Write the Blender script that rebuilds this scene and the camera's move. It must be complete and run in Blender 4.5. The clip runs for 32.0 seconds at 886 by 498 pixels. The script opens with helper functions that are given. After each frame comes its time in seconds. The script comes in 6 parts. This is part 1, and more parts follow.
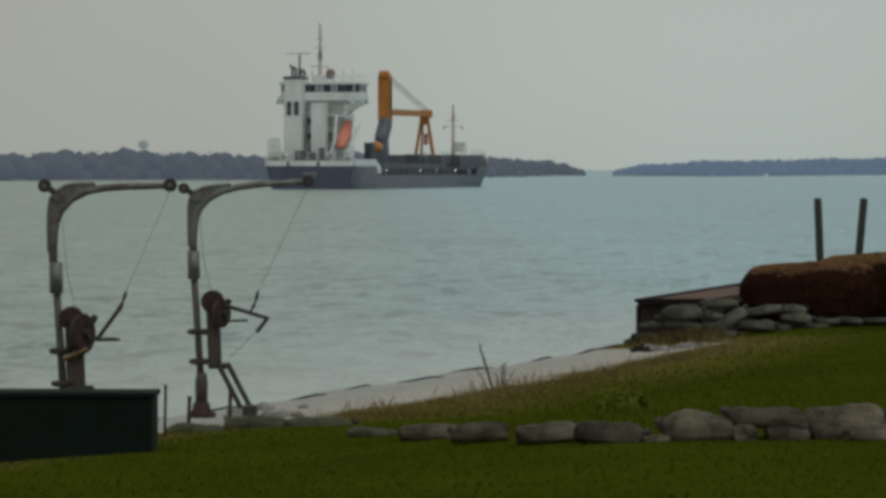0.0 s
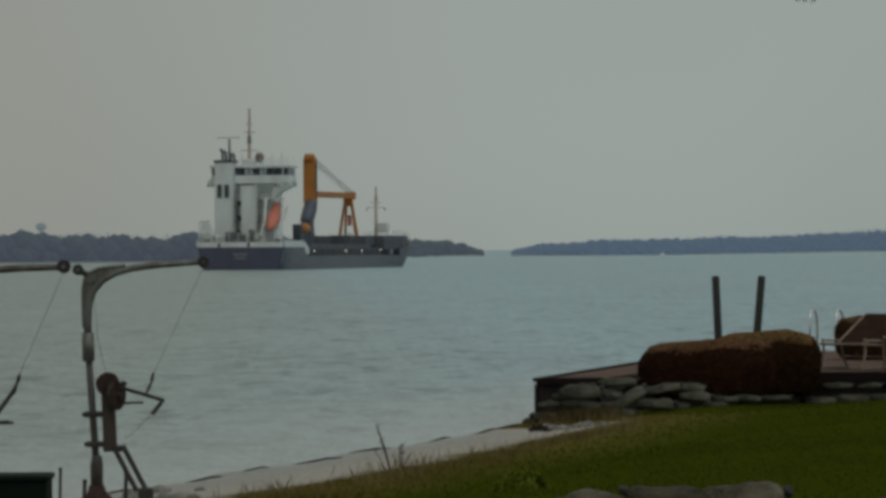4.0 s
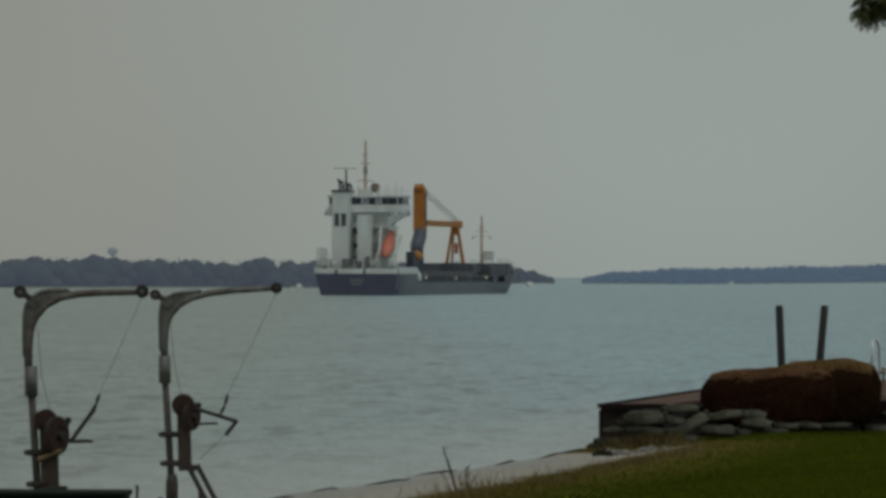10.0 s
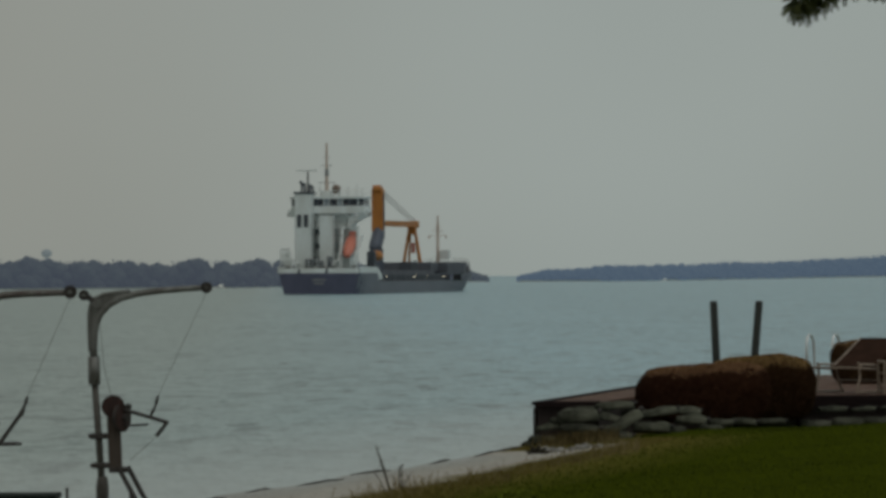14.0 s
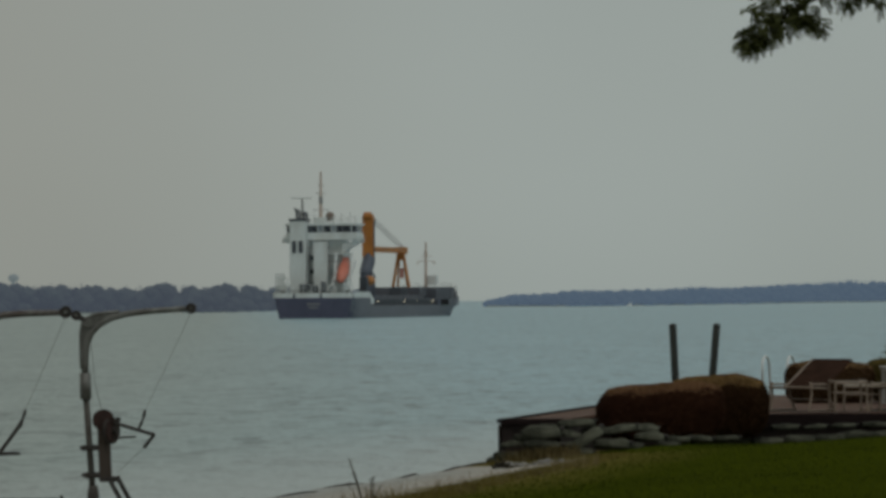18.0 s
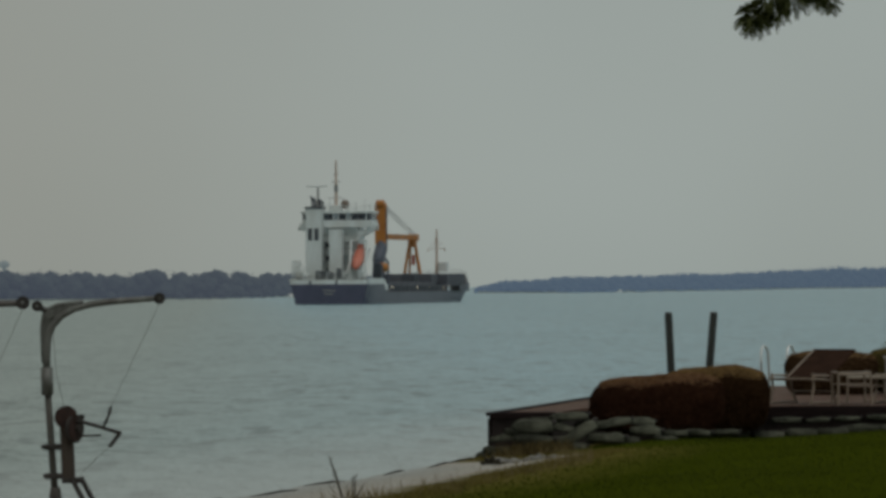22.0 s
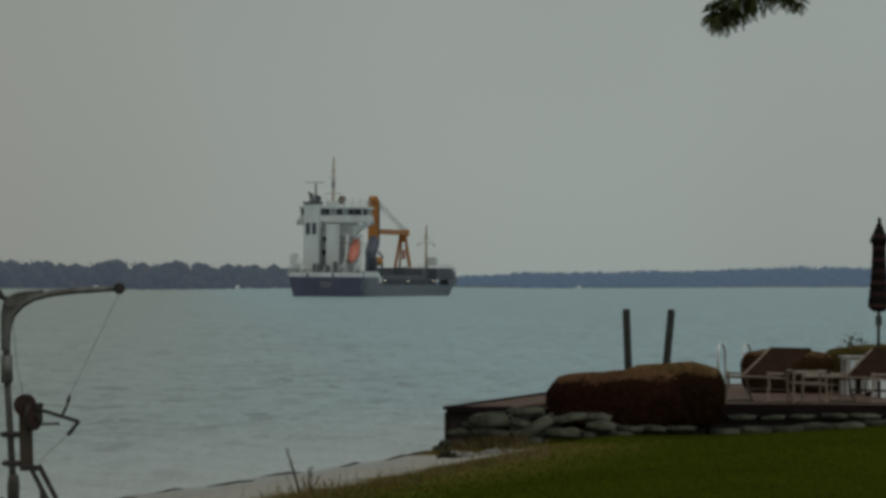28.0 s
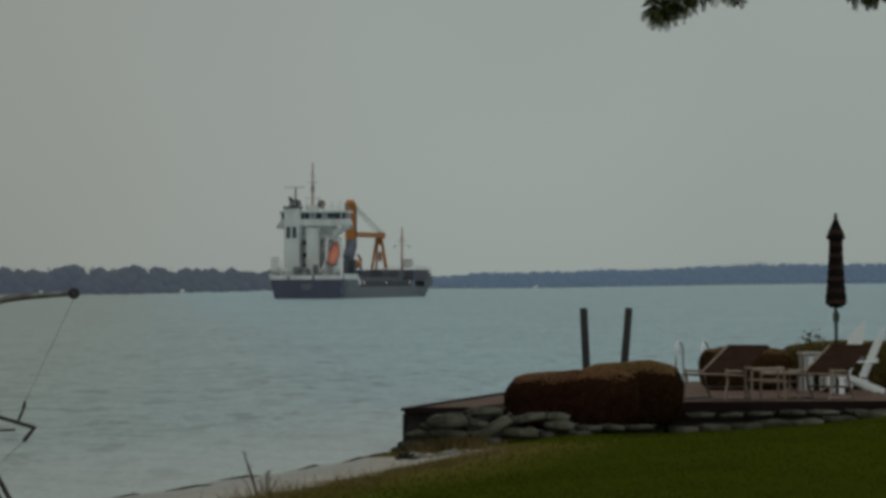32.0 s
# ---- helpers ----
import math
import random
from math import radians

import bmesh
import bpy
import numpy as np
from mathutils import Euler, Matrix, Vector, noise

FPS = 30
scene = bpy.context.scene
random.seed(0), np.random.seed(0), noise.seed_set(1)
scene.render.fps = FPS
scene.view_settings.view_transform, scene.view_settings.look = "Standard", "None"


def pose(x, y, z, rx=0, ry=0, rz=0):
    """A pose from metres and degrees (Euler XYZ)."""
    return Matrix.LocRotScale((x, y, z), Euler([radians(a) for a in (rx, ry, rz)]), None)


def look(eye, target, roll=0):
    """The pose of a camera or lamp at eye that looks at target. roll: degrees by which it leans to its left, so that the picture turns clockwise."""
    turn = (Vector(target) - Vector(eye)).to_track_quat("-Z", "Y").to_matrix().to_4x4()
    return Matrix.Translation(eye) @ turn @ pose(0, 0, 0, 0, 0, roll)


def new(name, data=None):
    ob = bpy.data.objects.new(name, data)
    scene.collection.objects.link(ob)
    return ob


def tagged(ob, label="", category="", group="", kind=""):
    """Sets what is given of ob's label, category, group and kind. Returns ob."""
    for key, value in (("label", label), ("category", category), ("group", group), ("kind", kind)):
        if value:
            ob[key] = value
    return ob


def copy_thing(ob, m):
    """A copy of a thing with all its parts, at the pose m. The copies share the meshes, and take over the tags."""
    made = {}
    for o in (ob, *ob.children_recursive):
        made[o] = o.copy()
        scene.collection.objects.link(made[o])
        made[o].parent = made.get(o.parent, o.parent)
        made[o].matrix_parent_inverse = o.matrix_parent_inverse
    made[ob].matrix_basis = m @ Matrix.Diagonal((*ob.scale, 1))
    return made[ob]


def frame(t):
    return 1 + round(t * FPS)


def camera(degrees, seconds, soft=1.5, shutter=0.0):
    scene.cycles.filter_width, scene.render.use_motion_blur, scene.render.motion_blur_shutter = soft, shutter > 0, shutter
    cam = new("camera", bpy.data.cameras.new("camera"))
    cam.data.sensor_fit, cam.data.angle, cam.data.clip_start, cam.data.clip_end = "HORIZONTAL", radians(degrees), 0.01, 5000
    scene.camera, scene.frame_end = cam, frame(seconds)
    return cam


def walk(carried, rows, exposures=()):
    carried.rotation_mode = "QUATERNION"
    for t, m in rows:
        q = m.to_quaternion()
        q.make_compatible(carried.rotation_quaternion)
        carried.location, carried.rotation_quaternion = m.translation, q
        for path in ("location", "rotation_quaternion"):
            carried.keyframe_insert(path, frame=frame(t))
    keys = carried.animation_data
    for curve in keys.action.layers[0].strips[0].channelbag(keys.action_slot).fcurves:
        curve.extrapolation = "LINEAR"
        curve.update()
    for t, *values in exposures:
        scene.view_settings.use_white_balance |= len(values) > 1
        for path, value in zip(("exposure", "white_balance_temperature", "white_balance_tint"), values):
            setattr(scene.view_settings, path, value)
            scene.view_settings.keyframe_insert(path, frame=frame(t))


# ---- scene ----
cam = camera(12.0, 32.0, soft=3.6, shutter=0.0)
# seconds, eye x, y, z, yaw, pitch, roll
ROWS = [
    (0.0, -0.061, 0.33, 2.766, 1.105, -1.104, -0.086),
    (0.5, -0.064, 0.43, 2.766, 0.605, -0.723, 0.078),
    (1.0, -0.055, 0.46, 2.766, 0.405, -0.48, -0.236),
    (1.5, -0.045, 0.46, 2.765, 0.182, -0.092, -0.227),
    (2.0, -0.040, 0.52, 2.766, -0.442, -0.298, 0.171),
    (2.5, -0.038, 0.47, 2.767, -0.615, -0.337, -0.022),
    (3.0, -0.011, 0.46, 2.758, -0.414, -0.298, 0.204),
    (3.5, -0.033, 0.52, 2.759, -0.332, -0.062, 0.361),
    (5.5, -0.046, 0.69, 2.746, 0.076, 0.04761, -0.361),
    (6.0, -0.051, 0.88, 2.748, 0.225, 0.3474, -0.233),
    (6.5, -0.038, 0.59, 2.751, -0.015, 0.2529, -0.519),
    (7.0, -0.025, 0.33, 2.751, 0.231, 0.482, -0.657),
    (7.5, -0.011, 0.01, 2.754, 0.389, 0.4543, -0.553),
    (8.0, -0.005, -0.30, 2.758, 0.289, 0.2297, -0.543),
    (8.5, 0.023, -0.67, 2.756, 0.222, 0.4411, -0.415),
    (9.0, 0.016, -0.92, 2.762, 0.486, 0.1262, -0.443),
    (9.5, 0.034, -1.26, 2.758, 0.643, 0.2716, -0.298),
    (10.0, 0.011, -0.86, 2.764, 0.688, 0.3565, -0.162),
    (10.5, 0.024, -0.42, 2.757, 0.461, 0.1981, -0.309),
    (11.0, 0.010, -0.04, 2.760, 0.084, 0.3424, -0.129),
    (11.5, -0.004, 0.37, 2.753, 0.161, 0.4812, 0.036),
    (12.0, 0.013, 0.75, 2.760, 0.036, 0.3961, -0.102),
    (12.5, -0.007, 0.52, 2.751, 0.173, 0.5505, 0.147),
    (13.0, -0.011, 0.43, 2.751, 0.044, 0.6498, 0.227),
    (13.5, 0.030, -0.08, 2.749, -0.145, 0.4452, 0.189),
    (14.0, 0.041, -0.49, 2.751, -0.200, 0.3401, 0.325),
    (14.5, 0.053, -0.85, 2.747, -0.035, 0.5484, 0.512),
    (16.5, 0.008, -2.26, 2.730, -0.264, 0.083, 0.232),
    (17.0, -0.030, -2.41, 2.722, -0.138, 0.247, 0.296),
    (17.5, -0.010, -3.01, 2.719, -0.479, 0.188, 0.410),
    (18.0, -0.002, -3.45, 2.715, -0.651, 0.679, 0.279),
    (18.5, 0.022, -4.02, 2.715, -1.437, 0.439, 0.023),
    (19.0, 0.052, -4.51, 2.714, -1.438, 0.1693, -0.146),
    (19.5, 0.072, -2.03, 2.714, -1.557, 0.01259, 0.441),
    (20.0, 0.102, -0.60, 2.740, -1.194, 0.07319, 0.537),
    (20.5, 0.094, -0.55, 2.743, -1.028, 0.159, 0.512),
    (21.0, 0.097, -0.59, 2.744, -0.930, 0.202, 0.502),
    (21.5, 0.099, -0.56, 2.745, -0.990, 0.3772, 0.436),
    (22.0, 0.096, -0.58, 2.746, -0.771, 0.4916, 0.307),
    (22.5, 0.102, -0.63, 2.747, -0.814, 0.5586, 0.246),
    (23.0, 0.106, -0.61, 2.747, -1.017, 0.6807, 0.278),
    (23.5, 0.111, -0.60, 2.747, -1.325, 0.7908, 0.431),
    (24.0, 0.117, -0.67, 2.749, -1.387, 0.8118, 0.405),
    (24.5, 0.124, -0.66, 2.749, -1.714, 0.6206, 0.509),
    (26.5, 0.127, -0.98, 2.741, -1.722, 0.7209, 0.122),
    (27.0, 0.136, -0.96, 2.744, -1.765, 0.6858, -0.059),
    (27.5, 0.124, -0.93, 2.744, -1.638, 0.6754, -0.229),
    (28.0, 0.119, -0.94, 2.748, -1.306, 0.411, -0.449),
    (28.5, 0.110, -0.65, 2.744, -1.467, 0.3715, -0.236),
    (29.0, 0.110, -0.62, 2.744, -1.455, 0.6096, -0.198),
    (29.5, 0.113, -0.67, 2.743, -1.576, 0.713, -0.111),
    (30.0, 0.116, -0.68, 2.738, -1.776, 0.6362, -0.004),
    (30.5, 0.117, -0.59, 2.744, -1.662, 0.7363, -0.046),
    (31.0, 0.123, -0.66, 2.744, -1.583, 0.6635, 0.015),
    (31.5, 0.125, -0.65, 2.743, -1.491, 0.5833, 0.324),
    (32.0, 0.149, -0.81, 2.745, -1.875, 0.427, 0.230),
]
walk(cam, [(t, pose(x, y, z, 90 + pitch, roll, yaw)) for t, x, y, z, yaw, pitch, roll in ROWS],
     [(0, 0.45), (0.5, 0.22), (1, 0.1), (3, 0.07), (6, 0.0), (10, -0.02), (11, -0.07), (12, -0.12), (13, -0.03), (18, 0.04), (22, 0.06), (24, -0.04), (28, -0.05), (30, 0.0), (32, 0.0)])

# ---- light: a dull overcast day ----
SUN_EL, SUN_ROT = radians(62), radians(153)
world = bpy.data.worlds.new("overcast")
scene.world = world
world.use_nodes = True
wn, wl = world.node_tree.nodes, world.node_tree.links
wn.clear()
w_out, w_bg = wn.new("ShaderNodeOutputWorld"), wn.new("ShaderNodeBackground")
w_sky, w_hsv, w_mix = wn.new("ShaderNodeTexSky"), wn.new("ShaderNodeHueSaturation"), wn.new("ShaderNodeMix")
w_sky.sky_type, w_sky.sun_disc, w_sky.sun_elevation, w_sky.sun_rotation = "NISHITA", False, SUN_EL, SUN_ROT
w_hsv.inputs["Saturation"].default_value, w_hsv.inputs["Value"].default_value = 0.25, 0.1
w_co, w_no, w_ramp = wn.new("ShaderNodeTexCoord"), wn.new("ShaderNodeTexNoise"), wn.new("ShaderNodeValToRGB")
w_no.inputs["Scale"].default_value, w_no.inputs["Detail"].default_value = 4.0, 3.0
w_ramp.color_ramp.elements[0].position, w_ramp.color_ramp.elements[1].position = 0.35, 0.65
w_ramp.color_ramp.elements[0].color = (0.267, 0.302, 0.282, 1)
w_ramp.color_ramp.elements[1].color = (0.306, 0.35, 0.333, 1)
w_mix.data_type = "RGBA"
w_mix.inputs["Factor"].default_value = 0.9
wl.new(w_co.outputs["Generated"], w_no.inputs["Vector"])
wl.new(w_no.outputs["Fac"], w_ramp.inputs["Fac"])
wl.new(w_sky.outputs["Color"], w_hsv.inputs["Color"])
wl.new(w_hsv.outputs["Color"], w_mix.inputs["A"])
wl.new(w_ramp.outputs["Color"], w_mix.inputs["B"])
# sky darkened and warmed towards the left, in place of lens vignetting
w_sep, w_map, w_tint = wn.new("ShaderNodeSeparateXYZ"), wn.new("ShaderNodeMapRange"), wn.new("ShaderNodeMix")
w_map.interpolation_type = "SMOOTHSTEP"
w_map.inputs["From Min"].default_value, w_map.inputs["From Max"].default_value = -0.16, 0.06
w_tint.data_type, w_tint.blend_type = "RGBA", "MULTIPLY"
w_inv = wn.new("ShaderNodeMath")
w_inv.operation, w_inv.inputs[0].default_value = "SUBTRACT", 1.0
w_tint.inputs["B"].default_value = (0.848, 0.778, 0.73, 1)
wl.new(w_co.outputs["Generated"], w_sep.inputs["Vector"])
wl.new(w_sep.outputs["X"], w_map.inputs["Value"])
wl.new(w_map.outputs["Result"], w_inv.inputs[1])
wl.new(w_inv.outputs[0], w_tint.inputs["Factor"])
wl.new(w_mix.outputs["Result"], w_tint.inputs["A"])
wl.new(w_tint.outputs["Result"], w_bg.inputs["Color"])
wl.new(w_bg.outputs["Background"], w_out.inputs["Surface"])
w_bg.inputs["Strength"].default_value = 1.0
sun = new("sun", bpy.data.lights.new("sun", "SUN"))
sun.data.energy, sun.data.angle, sun.data.color = 0.55, radians(40), (1, 0.96, 0.9)
sun.matrix_world = look((0, 0, 60), (-14, 28, 0))

# ---- materials ----
MATS = {}


def mat(name, col, col2=None, rough=0.6, metal=0.0, scale=4.0, bump=0.2, bscale=60.0, stretch=(1, 1, 1), emit=0.0, vary=0.0, spec=0.5):
    """A painted, wooden, metal or plant surface: two tones mixed by coarse and fine noise, with fine relief."""
    if name in MATS:
        return MATS[name]
    m = MATS[name] = bpy.data.materials.new(name)
    m.use_nodes = True
    n, l = m.node_tree.nodes, m.node_tree.links
    b = n["Principled BSDF"]
    col2 = col2 or tuple(c * 0.72 for c in col)
    tc, mp = n.new("ShaderNodeTexCoord"), n.new("ShaderNodeMapping")
    mp.inputs["Scale"].default_value = stretch
    l.new(tc.outputs["Object"], mp.inputs["Vector"])
    n1, n2, add = n.new("ShaderNodeTexNoise"), n.new("ShaderNodeTexNoise"), n.new("ShaderNodeMath")
    n1.inputs["Scale"].default_value, n1.inputs["Detail"].default_value = scale, 5
    n2.inputs["Scale"].default_value, n2.inputs["Detail"].default_value = bscale, 3
    l.new(mp.outputs["Vector"], n1.inputs["Vector"])
    l.new(mp.outputs["Vector"], n2.inputs["Vector"])
    add.operation = "MULTIPLY_ADD"
    add.inputs[1].default_value = 0.45
    l.new(n2.outputs["Fac"], add.inputs[0])
    l.new(n1.outputs["Fac"], add.inputs[2])
    ramp = n.new("ShaderNodeValToRGB")
    ramp.color_ramp.elements[0].position, ramp.color_ramp.elements[1].position = 0.52, 0.92
    ramp.color_ramp.elements[0].color, ramp.color_ramp.elements[1].color = (*col2, 1), (*col, 1)
    l.new(add.outputs[0], ramp.inputs["Fac"])
    out = ramp.outputs["Color"]
    if vary:
        oi, hs, mr = n.new("ShaderNodeObjectInfo"), n.new("ShaderNodeHueSaturation"), n.new("ShaderNodeMapRange")
        mr.inputs["To Min"].default_value, mr.inputs["To Max"].default_value = 1 - vary, 1 + vary
        l.new(oi.outputs["Random"], mr.inputs["Value"])
        l.new(mr.outputs["Result"], hs.inputs["Value"])
        l.new(out, hs.inputs["Color"])
        out = hs.outputs["Color"]
    l.new(out, b.inputs["Base Color"])
    b.inputs["Roughness"].default_value, b.inputs["Metallic"].default_value = rough, metal
    b.inputs["Specular IOR Level"].default_value = spec
    if bump:
        bp = n.new("ShaderNodeBump")
        bp.inputs["Strength"].default_value, bp.inputs["Distance"].default_value = bump, 0.02
        l.new(n2.outputs["Fac"], bp.inputs["Height"])
        l.new(bp.outputs["Normal"], b.inputs["Normal"])
    if emit:
        b.inputs["Emission Color"].default_value, b.inputs["Emission Strength"].default_value = (*col, 1), emit
    return m


def leaf_mat(name, col, col2):
    """Leaves or blades whose colour varies from piece to piece."""
    m = MATS[name] = bpy.data.materials.new(name)
    m.use_nodes = True
    n, l = m.node_tree.nodes, m.node_tree.links
    b, g, r, no, ad = n["Principled BSDF"], n.new("ShaderNodeNewGeometry"), n.new("ShaderNodeValToRGB"), n.new("ShaderNodeTexNoise"), n.new("ShaderNodeMath")
    tc = n.new("ShaderNodeTexCoord")
    no.inputs["Scale"].default_value = 0.7
    l.new(tc.outputs["Object"], no.inputs["Vector"])
    ad.operation = "MULTIPLY_ADD"
    ad.inputs[1].default_value = 0.5
    l.new(g.outputs["Random Per Island"], ad.inputs[0])
    l.new(no.outputs["Fac"], ad.inputs[2])
    r.color_ramp.elements[0].position, r.color_ramp.elements[1].position = 0.4, 1.05
    r.color_ramp.elements[0].color, r.color_ramp.elements[1].color = (*col, 1), (*col2, 1)
    l.new(ad.outputs[0], r.inputs["Fac"])
    l.new(r.outputs["Color"], b.inputs["Base Color"])
    b.inputs["Roughness"].default_value = 0.7
    b.inputs["Specular IOR Level"].default_value = 0.06
    return m


def ground_mat():
    """Lawn that turns into dry grass and then sand towards the water's edge."""
    m = bpy.data.materials.new("lawn_and_beach")
    m.use_nodes = True
    n, l = m.node_tree.nodes, m.node_tree.links
    b, at = n["Principled BSDF"], n.new("ShaderNodeAttribute")
    at.attribute_name = "inland"
    tc = n.new("ShaderNodeTexCoord")
    n1, n2, n3 = n.new("ShaderNodeTexNoise"), n.new("ShaderNodeTexNoise"), n.new("ShaderNodeTexNoise")
    for q, s, d in ((n1, 0.5, 5), (n2, 14.0, 4), (n3, 90.0, 2)):
        q.inputs["Scale"].default_value, q.inputs["Detail"].default_value = s, d
        l.new(tc.outputs["Object"], q.inputs["Vector"])
    grass = n.new("ShaderNodeValToRGB")
    grass.color_ramp.elements[0].position, grass.color_ramp.elements[1].position = 0.3, 0.72
    grass.color_ramp.elements[0].color, grass.color_ramp.elements[1].color = (0.037, 0.049, 0.0033, 1), (0.062, 0.077, 0.005, 1)
    mx = n.new("ShaderNodeMath")
    mx.operation = "MULTIPLY_ADD"
    mx.inputs[1].default_value = 0.5
    hal = n.new("ShaderNodeMath")
    hal.operation = "MULTIPLY"
    hal.inputs[1].default_value = 0.5
    l.new(n2.outputs["Fac"], mx.inputs[0])
    l.new(n1.outputs["Fac"], hal.inputs[0])
    l.new(hal.outputs[0], mx.inputs[2])
    l.new(mx.outputs[0], grass.inputs["Fac"])
    sand = n.new("ShaderNodeValToRGB")
    sand.color_ramp.elements[0].position, sand.color_ramp.elements[1].position = 0.35, 0.7
    sand.color_ramp.elements[0].color, sand.color_ramp.elements[1].color = (0.34, 0.318, 0.285, 1), (0.55, 0.525, 0.48, 1)
    l.new(n2.outputs["Fac"], sand.inputs["Fac"])
    edge = n.new("ShaderNodeMath")
    edge.operation = "MULTIPLY_ADD"
    edge.inputs[1].default_value = 1.6
    l.new(n1.outputs["Fac"], edge.inputs[0])
    l.new(at.outputs["Fac"], edge.inputs[2])
    zone = n.new("ShaderNodeValToRGB")
    e = zone.color_ramp.elements
    e[0].position, e[1].position = 0.335, 0.395
    e[0].color, e[1].color = (0, 0, 0, 1), (1, 1, 1, 1)
    sc = n.new("ShaderNodeMath")
    sc.operation = "MULTIPLY"
    sc.inputs[1].default_value = 0.1
    l.new(edge.outputs[0], sc.inputs[0])
    l.new(sc.outputs[0], zone.inputs["Fac"])
    mix = n.new("ShaderNodeMix")
    mix.data_type = "RGBA"
    l.new(zone.outputs["Color"], mix.inputs["Factor"])
    l.new(sand.outputs["Color"], mix.inputs["A"])
    dry = n.new("ShaderNodeValToRGB")
    dry.color_ramp.elements[0].position, dry.color_ramp.elements[1].position = 0.3, 0.7
    dry.color_ramp.elements[0].color, dry.color_ramp.elements[1].color = (0.092, 0.078, 0.02, 1), (0.18, 0.148, 0.042, 1)
    l.new(n2.outputs["Fac"], dry.inputs["Fac"])
    zone2 = n.new("ShaderNodeValToRGB")
    zone2.color_ramp.elements[0].position, zone2.color_ramp.elements[1].position = 0.42, 0.62
    l.new(sc.outputs[0], zone2.inputs["Fac"])
    turf = n.new("ShaderNodeMix")
    turf.data_type = "RGBA"
    l.new(zone2.outputs["Color"], turf.inputs["Factor"])
    l.new(dry.outputs["Color"], turf.inputs["A"])
    l.new(grass.outputs["Color"], turf.inputs["B"])
    l.new(turf.outputs["Result"], mix.inputs["B"])
    # the sand is wet, dark and glossy along the water
    wet = n.new("ShaderNodeValToRGB")
    wet.color_ramp.elements[0].position, wet.color_ramp.elements[1].position = 0.12, 0.26
    wet.color_ramp.elements[0].color, wet.color_ramp.elements[1].color = (1, 1, 1, 1), (0, 0, 0, 1)
    l.new(sc.outputs[0], wet.inputs["Fac"])
    soak = n.new("ShaderNodeMix")
    soak.data_type, soak.blend_type = "RGBA", "MULTIPLY"
    soak.inputs["B"].default_value = (0.62, 0.66, 0.68, 1)
    l.new(wet.outputs["Color"], soak.inputs["Factor"])
    l.new(mix.outputs["Result"], soak.inputs["A"])
    l.new(soak.outputs["Result"], b.inputs["Base Color"])
    for key, lo, hi in (("Roughness", 0.95, 0.32), ("Specular IOR Level", 0.0, 0.5)):
        mr = n.new("ShaderNodeMapRange")
        mr.inputs["To Min"].default_value, mr.inputs["To Max"].default_value = lo, hi
        l.new(wet.outputs["Color"], mr.inputs["Value"])
        l.new(mr.outputs["Result"], b.inputs[key])
    bp = n.new("ShaderNodeBump")
    bp.inputs["Strength"].default_value, bp.inputs["Distance"].default_value = 0.5, 0.03
    l.new(n3.outputs["Fac"], bp.inputs["Height"])
    l.new(bp.outputs["Normal"], b.inputs["Normal"])
    return m


